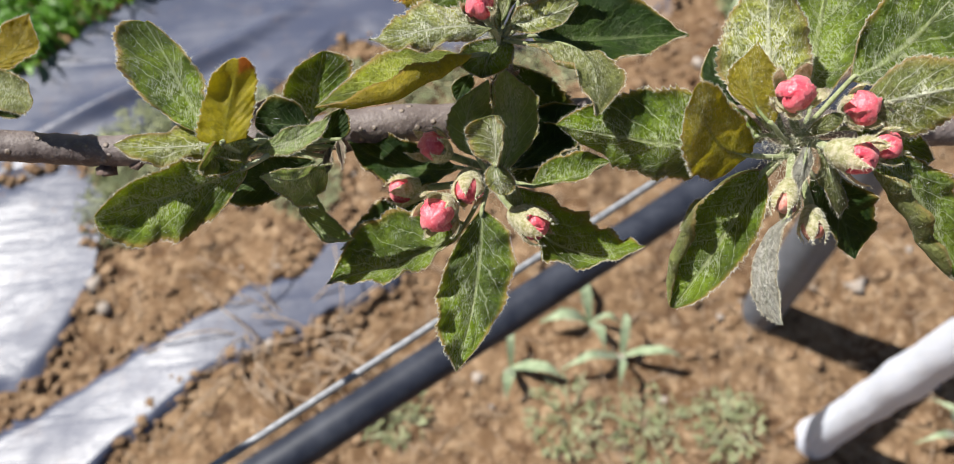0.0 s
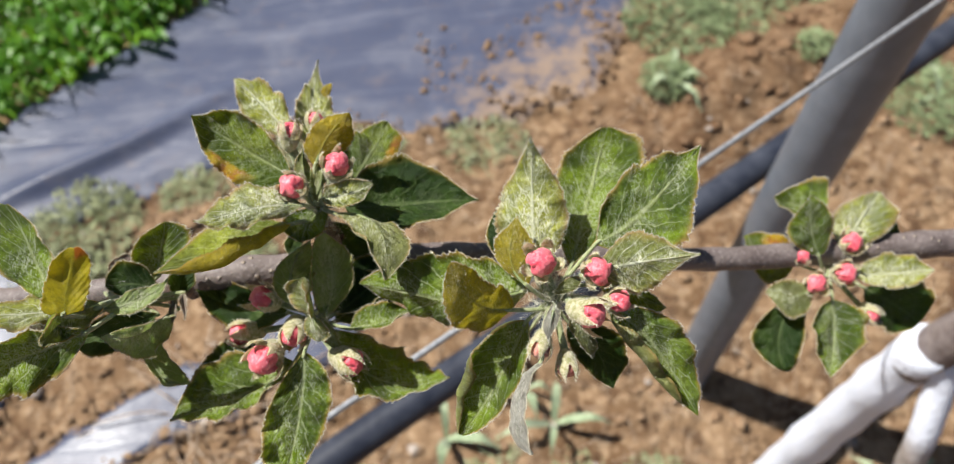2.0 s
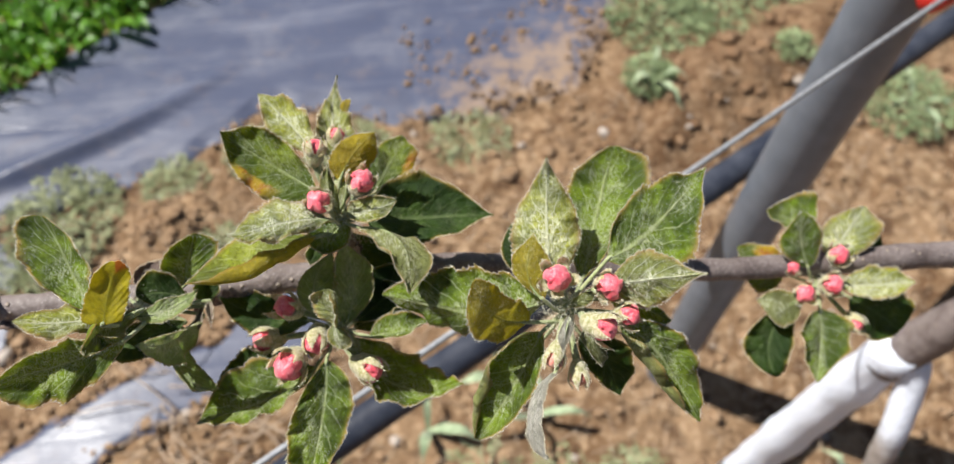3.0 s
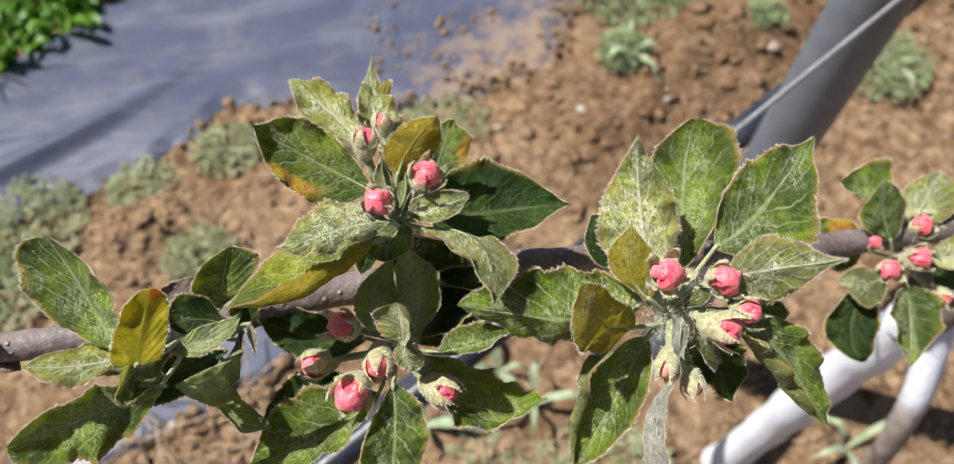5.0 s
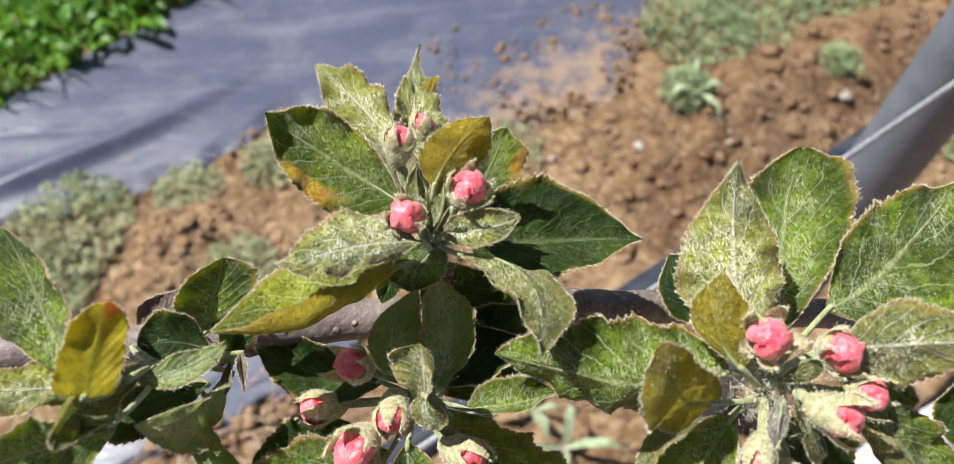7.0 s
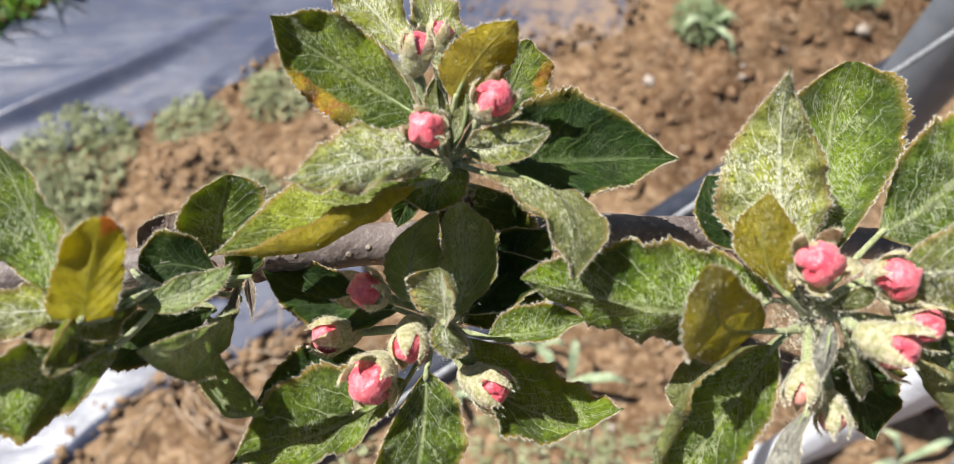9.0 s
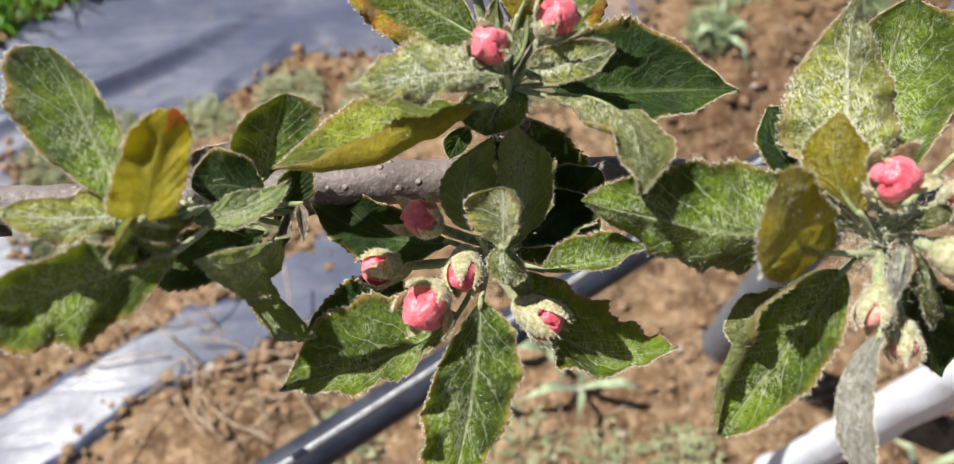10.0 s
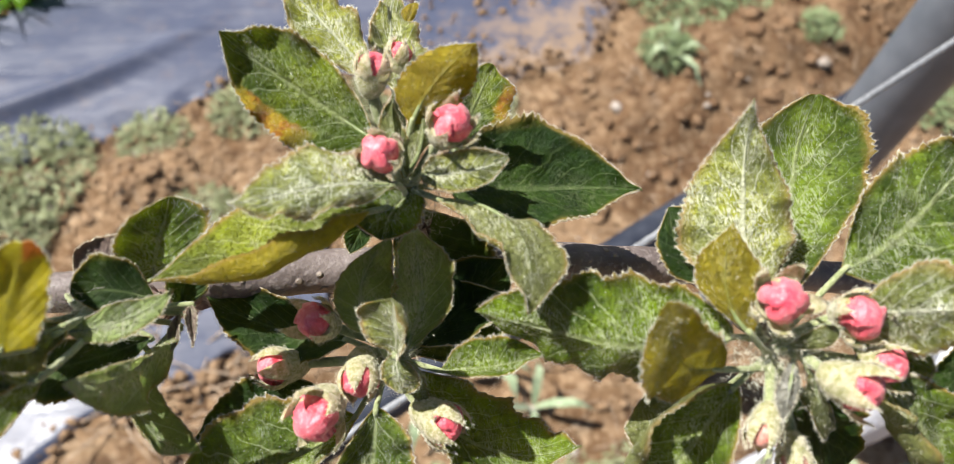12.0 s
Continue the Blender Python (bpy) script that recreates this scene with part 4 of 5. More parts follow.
def broad_weed(x, y, seed, leaves=4):
    """A weed with a few long soft grey-green leaves that arch out from its crown."""
    rng = np.random.default_rng(seed)
    z = ground_height(x, y)
    ob = holder("broad_weed", (x, y, z), "grey-green weed with long soft arching leaves", "weed", "weeds on the ground")
    for i in range(leaves):
        w = 6.28 * i / leaves + rng.normal() * 0.4
        d, s = np.array((math.cos(w), math.sin(w), 0.0)), np.array((-math.sin(w), math.cos(w), 0.0))
        ln, wd = rng.uniform(0.045, 0.095), rng.uniform(0.004, 0.009)
        pts, fcs = [], []
        for k in range(8):
            u = k / 7
            c = np.array((x, y, z)) + d * ln * u + np.array((0, 0, 0.045 * math.sin(2.6 * u) * rng.uniform(0.85, 1.1)))
            h = wd * math.sin(math.pi * min(0.98, u + 0.08)) ** 0.8
            pts += [c - s * h + np.array((0, 0, 0.25 * h)), c, c + s * h + np.array((0, 0, 0.25 * h))]
        for k in range(7):
            fcs += [(3 * k, 3 * k + 1, 3 * k + 4, 3 * k + 3), (3 * k + 1, 3 * k + 2, 3 * k + 5, 3 * k + 4)]
        part("leaf", pts, fcs, broad_green, ob)


for i, (bx, by) in enumerate(((0.150, 0.405), (0.185, 0.345), (0.03, 0.352), (0.62, 0.20), (0.51, 0.94), (1.02, 0.86))):
    broad_weed(bx, by, 60 + i)
for i, w in enumerate(WEEDS):
    if w[0] > 0.5 and w[1] > 0.84:
        weed(*w, seed=20 + i, material=weed_lush, label="low fresh green weed growing beside the film")
    else:
        weed(*w, seed=20 + i)


def straw_bunch(x, y, seed):
    rng = np.random.default_rng(seed)
    ob = holder("dry_weed", (x, y, ground_height(x, y)), "dead dry straw-coloured weed stalks on the soil", "dry weed")
    for i in range(16):
        w, ln = rng.uniform(0, 6.28), rng.uniform(0.05, 0.16)
        root = np.array((x, y, ground_height(x, y))) + 0.03 * rng.normal(size=3) * (1, 1, 0)
        end = root + np.array((math.cos(w) * ln, math.sin(w) * ln, ln * rng.uniform(0.05, 0.6)))
        mid = 0.5 * (root + end) + 0.012 * rng.normal(size=3) + np.array((0, 0, 0.012))
        v, f = tube(curve_points([root, mid, end], 4), 0.0013, 5)
        part("stalk", v, f, straw_dry, ob)


# dead roots and grass stems strewn over the dry soil
chunks = []
for _ in range(1500):
    x, y = GROUND_RNG.uniform(-0.75, 1.2), GROUND_RNG.uniform(0.05, 0.95)
    if y > far_edge(x) - 0.01 or (x < -0.10 and strip_low(x) < y < strip_high(x)) or (x < -0.58 and y > 0.40):
        continue
    w, ln = GROUND_RNG.uniform(0, 6.28), GROUND_RNG.uniform(0.012, 0.055)
    p = np.array((x, y, ground_height(x, y) + 0.003))
    d = np.array((math.cos(w), math.sin(w), 0.25 * GROUND_RNG.uniform()))
    mid = p + 0.5 * ln * d + np.array((0, 0, 0.004)) + 0.003 * GROUND_RNG.normal(size=3)
    chunks.append(tube([p, mid, p + ln * d], (0.0006, 0.0007, 0.0004), 4))
lv, lf = join(chunks)
tagged(new("dry_litter", mesh_of("dry_litter", lv, lf, straw_dry)), "fine dead straw and roots strewn over the soil", "straw", kind="stuff")

straw_bunch(-0.33, 0.43, 5)
straw_bunch(-0.24, 0.40, 6)

# ---- trellis ----
post = holder("trellis_post", (0.398, 0.396, 0.0), "smooth grey round steel post standing in the soil", "post")
pz = np.concatenate([[-0.12], np.linspace(0.0, 2.1, 12)])
v, f = tube([(0.398, 0.396, z) for z in pz], 0.0275, 40)
part("tube", v, f, post_grey, post)
v, f = tube([(0.398, 0.396, z) for z in (2.098, 2.104, 2.112, 2.116)], (0.029, 0.029, 0.027, 0.012), 40)
part("cap", v, f, post_grey, post)


def red_plastic():
    n = Nodes("red_plastic")
    color = n.mix(n.noise(90, 3), (0.42, 0.016, 0.012), (0.56, 0.030, 0.022))
    return n.finish(color, 0.38, n.bump(n.noise(400, 3), 0.2, 0.0004))


# a red plastic tie is twisted round the wire where it passes the post
tie = holder("wire_tie", (0.412, 0.372, 0.770), "red plastic tie twisted round the wire beside the post", "tie")
v, f = tube([(0.393, 0.3615, 0.766), (0.397, 0.3635, 0.766), (0.404, 0.3672, 0.767), (0.412, 0.3715, 0.769), (0.420, 0.3755, 0.770)], (0.006, 0.0105, 0.012, 0.0115, 0.007), 18, 0.06, np.random.default_rng(4))
part("knot", v, f, red_plastic(), tie)
v, f = tube([(0.420, 0.3740, 0.780), (0.424, 0.3700, 0.790), (0.430, 0.3680, 0.797)], (0.004, 0.003, 0.002), 10)
part("tail", v, f, red_plastic(), tie, "loose red end of the tie")

ROW = unit(np.array((0.70, 0.383, 0.0)))


def along(y0, z0, a, b, n, sag, slope=0.0):
    s = np.linspace(a, b, n)
    return [np.array((0.0, y0, z0)) + ROW * t + np.array((0, 0, slope * t - sag * math.sin(math.pi * ((t - a) / (b - a))))) for t in s]


wire = holder("trellis_wire", (0.0, 0.136, 0.764), "thin galvanised steel wire fixed to the grey post", "wire")
v, f = tube(along(0.136, 0.764, -3.2, 3.2, 200, 0.0, 0.027), 0.0017, 12)
part("strand", v, f, wire_steel, wire)

pipe = holder("irrigation_pipe", (0.0, 0.24, 0.45), "black plastic irrigation pipe running behind the post", "pipe")
v, f = tube(along(0.24, 0.45, -3.2, 3.2, 60, 0.0), 0.0160, 28)
part("tube", v, f, pipe_black, pipe)

# ---- the tree ----

def half_limed():
    """Grey bark with lime wash left on its upper end."""
    n = Nodes("half_limed_bark")
    at = n.add("ShaderNodeSeparateXYZ")
    n.put(at.inputs[0], n.add("ShaderNodeTexCoord").outputs["Object"])
    wash = n.step(n.math("ADD", at.outputs[2], n.math("MULTIPLY", n.math("SUBTRACT", n.noise(30, 4), 0.5), 0.12)), 0.47, 0.53)
    old = n.mix(n.step(n.noise(60, 5), 0.35, 0.65), (0.22, 0.185, 0.165), (0.36, 0.31, 0.28))
    color = n.mix(wash, old, n.mix(n.noise(60, 4), (0.64, 0.68, 0.79), (0.74, 0.77, 0.85)))
    return n.finish(color, 0.85, n.bump(n.noise(180, 5), 0.7, 0.002))


tree = holder("apple_tree", (0.426, 0.214, 0.0), "young apple tree with lime-washed trunk and bare brown branch", "tree")
TREE_RNG = np.random.default_rng(11)
line = curve_points([(0.430, 0.212, -0.06), (0.427, 0.213, 0.0), (0.424, 0.209, 0.20), (0.410, 0.199, 0.42), (0.399, 0.1895, 0.580)], 8)
wav = 1 + 0.10 * np.exp(-((np.arange(len(line)) - 19) / 1.3) ** 2) + 0.09 * np.exp(-((np.arange(len(line)) - 27) / 1.0) ** 2) + 0.04 * np.sin(np.arange(len(line)) * 1.7)
v, f = tube(line, wav * np.interp(np.arange(len(line)), (0, 8, 12, 24, 30, 32), (0.030, 0.026, 0.022, 0.0195, 0.018, 0.0182)), 28, 0.022, TREE_RNG)
part("trunk", v, f, lime_white, tree, "white lime-washed lower trunk")
line = curve_points([(0.400, 0.190, 0.545), (0.412, 0.186, 0.62), (0.428, 0.176, 0.72), (0.415, 0.160, 0.80), (0.36, 0.142, 0.835), (0.30, 0.1325, 0.8465), (0.2565, 0.1309, 0.8528)], 8)
v, f = tube(line, np.linspace(0.0178, 0.0057, len(line)), 24, 0.018, TREE_RNG)
part("upper_trunk", v, f, bark_brown, tree, "bare brown upper trunk bending into the branch")
line = curve_points([(0.404, 0.188, 0.575), (0.414, 0.172, 0.55), (0.416, 0.135, 0.46), (0.45, 0.118, 0.30), (0.52, 0.11, 0.10), (0.57, 0.105, -0.03)], 7)
v, f = tube(line, np.linspace(0.012, 0.009, len(line)), 14, 0.03, TREE_RNG)
part("side_stem", v, f, half_limed(), tree, "grey side stem, lime-washed near the fork")
BRANCH = [(-0.26, 0.130, 0.935, 0.0036), (-0.150, 0.1275, 0.9165, 0.0040), (-0.1175, 0.1260, 0.9105, 0.0041), (-0.1043, 0.1256, 0.9072, 0.0041), (-0.0930, 0.1255, 0.9050, 0.0041),
          (-0.0761, 0.1253, 0.9045, 0.0040), (-0.0571, 0.1249, 0.9042, 0.0042), (-0.0358, 0.1255, 0.9045, 0.0047), (-0.0198, 0.1260, 0.9046, 0.0050),
          (0.0154, 0.1264, 0.9005, 0.0047), (0.0432, 0.1278, 0.8972, 0.0043), (0.0871, 0.1273, 0.8875, 0.0041), (0.1358, 0.1273, 0.8736, 0.0042),
          (0.1708, 0.1285, 0.8663, 0.0046), (0.2226, 0.1300, 0.8592, 0.0053), (0.2565, 0.1309, 0.8528, 0.0056)]
line = curve_points([b[:3] for b in BRANCH], 14)
rad = np.interp(np.arange(len(line)) / 14, np.arange(len(BRANCH)), [b[3] for b in BRANCH])
rad = rad * (1 + 0.05 * np.sin(np.arange(len(line)) * 0.9) * np.sin(np.arange(len(line)) * 0.23))
v, f = tube(line, rad, 22, 0.012, TREE_RNG)
part("branch", v, f, bark_brown, tree, "smooth grey-brown branch dotted with pale lenticels")
for (x, y, z), s in (((-0.0975, 0.1215, 0.9025), 0.0030), ((-0.088, 0.1220, 0.9035), 0.0024), ((-0.050, 0.1235, 0.9080), 0.0032), ((-0.0335, 0.1225, 0.9020), 0.0036)):
    v, f = lump(TREE_RNG, np.array((x, y, z)), s)
    part("knot", v, f, scale_brown, tree, "rough dark knot")

# ---- blossom clusters on the branch ----
edge_spur = spur((-0.1286, 0.1405, 0.9168), (-0.1511, 0.1533, 0.8896), LABELS["edge_spur"])
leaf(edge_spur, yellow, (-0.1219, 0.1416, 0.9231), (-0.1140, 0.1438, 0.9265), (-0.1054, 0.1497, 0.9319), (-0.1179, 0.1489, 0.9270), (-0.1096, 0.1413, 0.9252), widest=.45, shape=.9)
leaf(edge_spur, felt, (-0.1246, 0.1384, 0.9213), (-0.1133, 0.1329, 0.9241), (-0.1053, 0.1283, 0.9250), (-0.1134, 0.1379, 0.9256), (-0.1130, 0.1281, 0.9215), widest=.5, shape=.75)
leaf(edge_spur, fresh, (-0.1321, 0.1411, 0.9114), (-0.1229, 0.1376, 0.9118), (-0.1163, 0.1344, 0.9124), (-0.1227, 0.1393, 0.9128), (-0.1231, 0.1359, 0.9109), widest=.5, shape=.9)

left_spur = spur((-0.0492, 0.1131, 0.9183), (-0.0345, 0.1222, 0.9050), LABELS["left_spur"])
leaf(left_spur, green, (-0.0576, 0.1044, 0.9370), (-0.0632, 0.1167, 0.9405), (-0.0700, 0.1316, 0.9419), (-0.0746, 0.1213, 0.9401), (-0.0559, 0.1143, 0.9419), widest=.54, shape=.52, cup=.25, roll_a=.3, roll_b=.3)
leaf(left_spur, yellow_burnt, (-0.0505, 0.0961, 0.9431), (-0.0474, 0.1011, 0.9498), (-0.0436, 0.1072, 0.9560), (-0.0553, 0.0981, 0.9451), (-0.0439, 0.0980, 0.9458), widest=.10, shape=.16, cup=.05, roll_a=.1, roll_b=.1, ruffle=.0003)
leaf(left_spur, green, (-0.0384, 0.1195, 0.9183), (-0.0360, 0.1231, 0.9252), (-0.0321, 0.1291, 0.9314), (-0.0428, 0.1231, 0.9259), (-0.0261, 0.1238, 0.9287), widest=.5, shape=.75, cup=.15, roll_a=0.65, roll_b=0.10)
leaf(left_spur, fresh, (-0.0371, 0.1144, 0.9199), (-0.0428, 0.1147, 0.9244), (-0.0500, 0.1144, 0.9237), (-0.0447, 0.1207, 0.9255), (-0.0424, 0.1107, 0.9220), widest=.5, shape=.8, cup=0.50, roll_a=0.47, roll_b=0.27, side=-1)
leaf(left_spur, downy, (-0.0482, 0.1038, 0.9315), (-0.0593, 0.1022, 0.9367), (-0.0772, 0.1039, 0.9342), (-0.0613, 0.1071, 0.9337), (-0.0657, 0.0979, 0.9349), widest=.6, shape=1.2, roll_a=1.4, cup=0.34, roll_b=-0.25, side=-1)
leaf(left_spur, green, (-0.0471, 0.0940, 0.9374), (-0.0616, 0.0896, 0.9360), (-0.0796, 0.0894, 0.9323), (-0.0614, 0.0943, 0.9412), (-0.0666, 0.0845, 0.9269), widest=.5, shape=.7, cup=0.35, roll_a=0.73, roll_b=0.75, side=-1)
leaf(left_spur, felt, (-0.0472, 0.1058, 0.9304), (-0.0514, 0.0976, 0.9392), (-0.0545, 0.0860, 0.9461), (-0.0535, 0.0999, 0.9405), (-0.0507, 0.0961, 0.9349), widest=.5, shape=.9, roll_a=2.0, roll_b=1.6, cup=.3, side=-1)
leaf(left_spur, fresh, (-0.0379, 0.1079, 0.9172), (-0.0503, 0.1039, 0.9174), (-0.0612, 0.1023, 0.9180), (-0.0498, 0.1080, 0.9199), (-0.0510, 0.0984, 0.9141), widest=.45, shape=1.0, cup=0.43, roll_a=-0.03, roll_b=-0.24, side=-1)
leaf(left_spur, shaded, (-0.0355, 0.1137, 0.9092), (-0.0384, 0.0991, 0.9236), (-0.0449, 0.0949, 0.9334), (-0.0380, 0.1048, 0.9188), (-0.0400, 0.0935, 0.9201), widest=.5, shape=1.0, cup=0.36, roll_a=0.5, roll_b=0.5, side=-1)
leaf(left_spur, shaded, (-0.0384, 0.1058, 0.9150), (-0.0400, 0.0955, 0.9125), (-0.0298, 0.0862, 0.9120), (-0.0402, 0.0915, 0.9128), (-0.0352, 0.0938, 0.9085), widest=.62, shape=.85, cup=0.44, roll_a=0.65, roll_b=0.75, ruffle=.0004, side=-1)
leaf(left_spur, shaded, (-0.0494, 0.1063, 0.9271), (-0.0412, 0.1072, 0.9270), (-0.0305, 0.1111, 0.9290), (-0.0415, 0.1097, 0.9272), (-0.0400, 0.1035, 0.9264), widest=.45, shape=.9, cup=0.31, roll_a=0.15, roll_b=-0.08, ruffle=.0005)
leaf(left_spur, fresh, (-0.0355, 0.1166, 0.9097), (-0.0341, 0.1204, 0.9121), (-0.0314, 0.1251, 0.9151), (-0.0374, 0.1206, 0.9143), (-0.0305, 0.1217, 0.9108), widest=.4, shape=1.0, cup=0.49, roll_a=0.43, roll_b=0.74)
leaf(left_spur, husk, (-0.0581, 0.1254, 0.9047), (-0.0512, 0.1282, 0.9092), (-0.0461, 0.1336, 0.9082), (-0.0545, 0.1320, 0.9086), (-0.0478, 0.1245, 0.9088), widest=.5, shape=.8, roll_a=1.0, roll_b=.8, cup=.2)
leaf(left_spur, husk, (-0.0620, 0.1279, 0.9022), (-0.0571, 0.1261, 0.9051), (-0.0525, 0.1234, 0.9054), (-0.0573, 0.1284, 0.9053), (-0.0563, 0.1236, 0.9051), widest=.5, shape=.8, cup=0.46, roll_a=-0.23, roll_b=0.17)
leaf(left_spur, husk, (-0.0323, 0.1153, 0.9147), (-0.0317, 0.1110, 0.9147), (-0.0314, 0.1074, 0.9129), (-0.0325, 0.1119, 0.9151), (-0.0304, 0.1115, 0.9152), widest=.4, shape=1.3, cup=0.27, roll_a=0.67, roll_b=0.66, side=-1)
leaf(left_spur, husk, (-0.0345, 0.1140, 0.9138), (-0.0350, 0.1096, 0.9136), (-0.0360, 0.1069, 0.9120), (-0.0360, 0.1102, 0.9138), (-0.0341, 0.1095, 0.9137), widest=.4, shape=1.3, cup=0.45, roll_a=0.19, roll_b=0.75, side=-1)

top_spur = spur((0.0095, 0.1300, 0.9268), (0.0112, 0.1259, 0.9058), LABELS["top_spur"], 2.0)
leaf(top_spur, fold, (0.0028, 0.1227, 0.9325), (-0.0141, 0.1177, 0.9329), (-0.0326, 0.1105, 0.9296), (-0.0189, 0.1269, 0.9287), (-0.0099, 0.1104, 0.9359), widest=.5, shape=1.1, roll_b=3.0, start_b=.48, cup=.2, roll_a=.2, ruffle=.0002, side=-1)
leaf(top_spur, blotched, (0.0046, 0.1342, 0.9383), (-0.0086, 0.1451, 0.9403), (-0.0220, 0.1536, 0.9456), (-0.0055, 0.1525, 0.9426), (-0.0135, 0.1370, 0.9352), widest=.45, shape=.9, cup=0.27, roll_a=0.69, roll_b=0.05, side=-1)
leaf(top_spur, downy, (0.0045, 0.1471, 0.9401), (-0.0024, 0.1590, 0.9409), (-0.0123, 0.1721, 0.9422), (0.0005, 0.1649, 0.9399), (-0.0073, 0.1548, 0.9404), widest=.5, shape=1.1, cup=0.26, roll_a=-0.04, roll_b=-0.17, side=-1)
leaf(top_spur, downy, (0.0118, 0.1437, 0.9340), (0.0094, 0.1633, 0.9315), (0.0103, 0.1842, 0.9277), (0.0044, 0.1611, 0.9333), (0.0159, 0.1615, 0.9297), widest=.38, shape=1.1, cup=.2, roll_a=-0.02, roll_b=-0.24)
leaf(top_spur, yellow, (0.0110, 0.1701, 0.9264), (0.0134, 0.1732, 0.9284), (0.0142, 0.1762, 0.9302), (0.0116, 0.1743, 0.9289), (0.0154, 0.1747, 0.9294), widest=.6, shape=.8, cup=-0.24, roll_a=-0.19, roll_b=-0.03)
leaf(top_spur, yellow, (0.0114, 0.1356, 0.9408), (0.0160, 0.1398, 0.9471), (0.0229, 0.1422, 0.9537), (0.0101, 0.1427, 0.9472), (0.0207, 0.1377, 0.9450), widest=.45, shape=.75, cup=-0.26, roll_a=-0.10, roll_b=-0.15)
leaf(top_spur, blotched, (0.0193, 0.1384, 0.9267), (0.0254, 0.1518, 0.9235), (0.0308, 0.1653, 0.9191), (0.0193, 0.1559, 0.9255), (0.0334, 0.1525, 0.9198), widest=.5, shape=.85, cup=0.39, roll_a=-0.21, roll_b=0.56)
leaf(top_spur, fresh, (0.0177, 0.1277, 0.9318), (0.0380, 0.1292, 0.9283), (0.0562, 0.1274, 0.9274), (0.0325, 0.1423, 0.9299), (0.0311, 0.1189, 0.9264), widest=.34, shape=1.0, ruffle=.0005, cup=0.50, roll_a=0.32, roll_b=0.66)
leaf(top_spur, frosted, (0.0127, 0.1276, 0.9361), (0.0205, 0.1242, 0.9416), (0.0271, 0.1240, 0.9454), (0.0191, 0.1279, 0.9426), (0.0201, 0.1219, 0.9391), widest=.5, shape=.7, roll_b=1.6, cup=.2, roll_a=0.65)
leaf(top_spur, frosted, (0.0081, 0.1232, 0.9401), (-0.0047, 0.1204, 0.9445), (-0.0189, 0.1164, 0.9458), (-0.0056, 0.1291, 0.9450), (-0.0060, 0.1151, 0.9459), widest=.4, shape=1.0, cup=-.12, roll_a=-.5, roll_b=-.4, side=-1)
leaf(top_spur, felt, (0.0152, 0.1236, 0.9339), (0.0272, 0.1132, 0.9402), (0.0277, 0.0990, 0.9364), (0.0340, 0.1119, 0.9374), (0.0236, 0.1092, 0.9397), widest=.5, shape=.9, roll_b=1.6, cup=-.1, under=downy, roll_a=0.73, ruffle=.0007)
leaf(top_spur, green, (0.0115, 0.1278, 0.9314), (0.0069, 0.1238, 0.9310), (0.0049, 0.1193, 0.9283), (-0.0000, 0.1257, 0.9294), (0.0119, 0.1216, 0.9301), widest=.5, shape=.8, cup=0.32, roll_a=0.71, roll_b=0.50, side=-1)
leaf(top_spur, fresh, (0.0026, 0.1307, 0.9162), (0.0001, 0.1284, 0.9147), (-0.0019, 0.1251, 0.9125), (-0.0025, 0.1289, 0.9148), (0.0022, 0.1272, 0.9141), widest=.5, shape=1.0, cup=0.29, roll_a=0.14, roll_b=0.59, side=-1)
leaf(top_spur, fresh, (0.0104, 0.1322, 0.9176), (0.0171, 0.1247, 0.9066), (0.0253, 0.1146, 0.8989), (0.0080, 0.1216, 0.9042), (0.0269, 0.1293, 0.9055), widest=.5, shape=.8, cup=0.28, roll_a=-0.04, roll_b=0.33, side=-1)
leaf(top_spur, felt, (0.0101, 0.1279, 0.9337), (0.0083, 0.1328, 0.9401), (0.0081, 0.1413, 0.9416), (0.0060, 0.1342, 0.9407), (0.0106, 0.1344, 0.9388), widest=.4, shape=1.2, cup=-0.10, roll_a=0.71, roll_b=-0.05)
leaf(top_spur, felt, (0.0091, 0.1300, 0.9325), (0.0132, 0.1328, 0.9404), (0.0125, 0.1461, 0.9401), (0.0105, 0.1363, 0.9400), (0.0162, 0.1344, 0.9415), widest=.4, shape=1.2, cup=-0.24, roll_a=-0.24, roll_b=-0.25)
bud(top_spur, pink_petal, (0.0180, 0.1312, 0.9460), (0.3374, -0.1379, 0.9312), 0.0042, 1)
bud(top_spur, pink_petal, (0.0055, 0.1271, 0.9440), (-0.3321, -0.3713, 0.8671), 0.0040, .9)
bud(top_spur, pink_petal, (0.0051, 0.1453, 0.9449), (0.1771, 0.6057, 0.7758), 0.0035, .5)
bud(top_spur, pink_petal, (0.0103, 0.1586, 0.9334), (0.2911, 0.6866, 0.6662), 0.0032, .4)

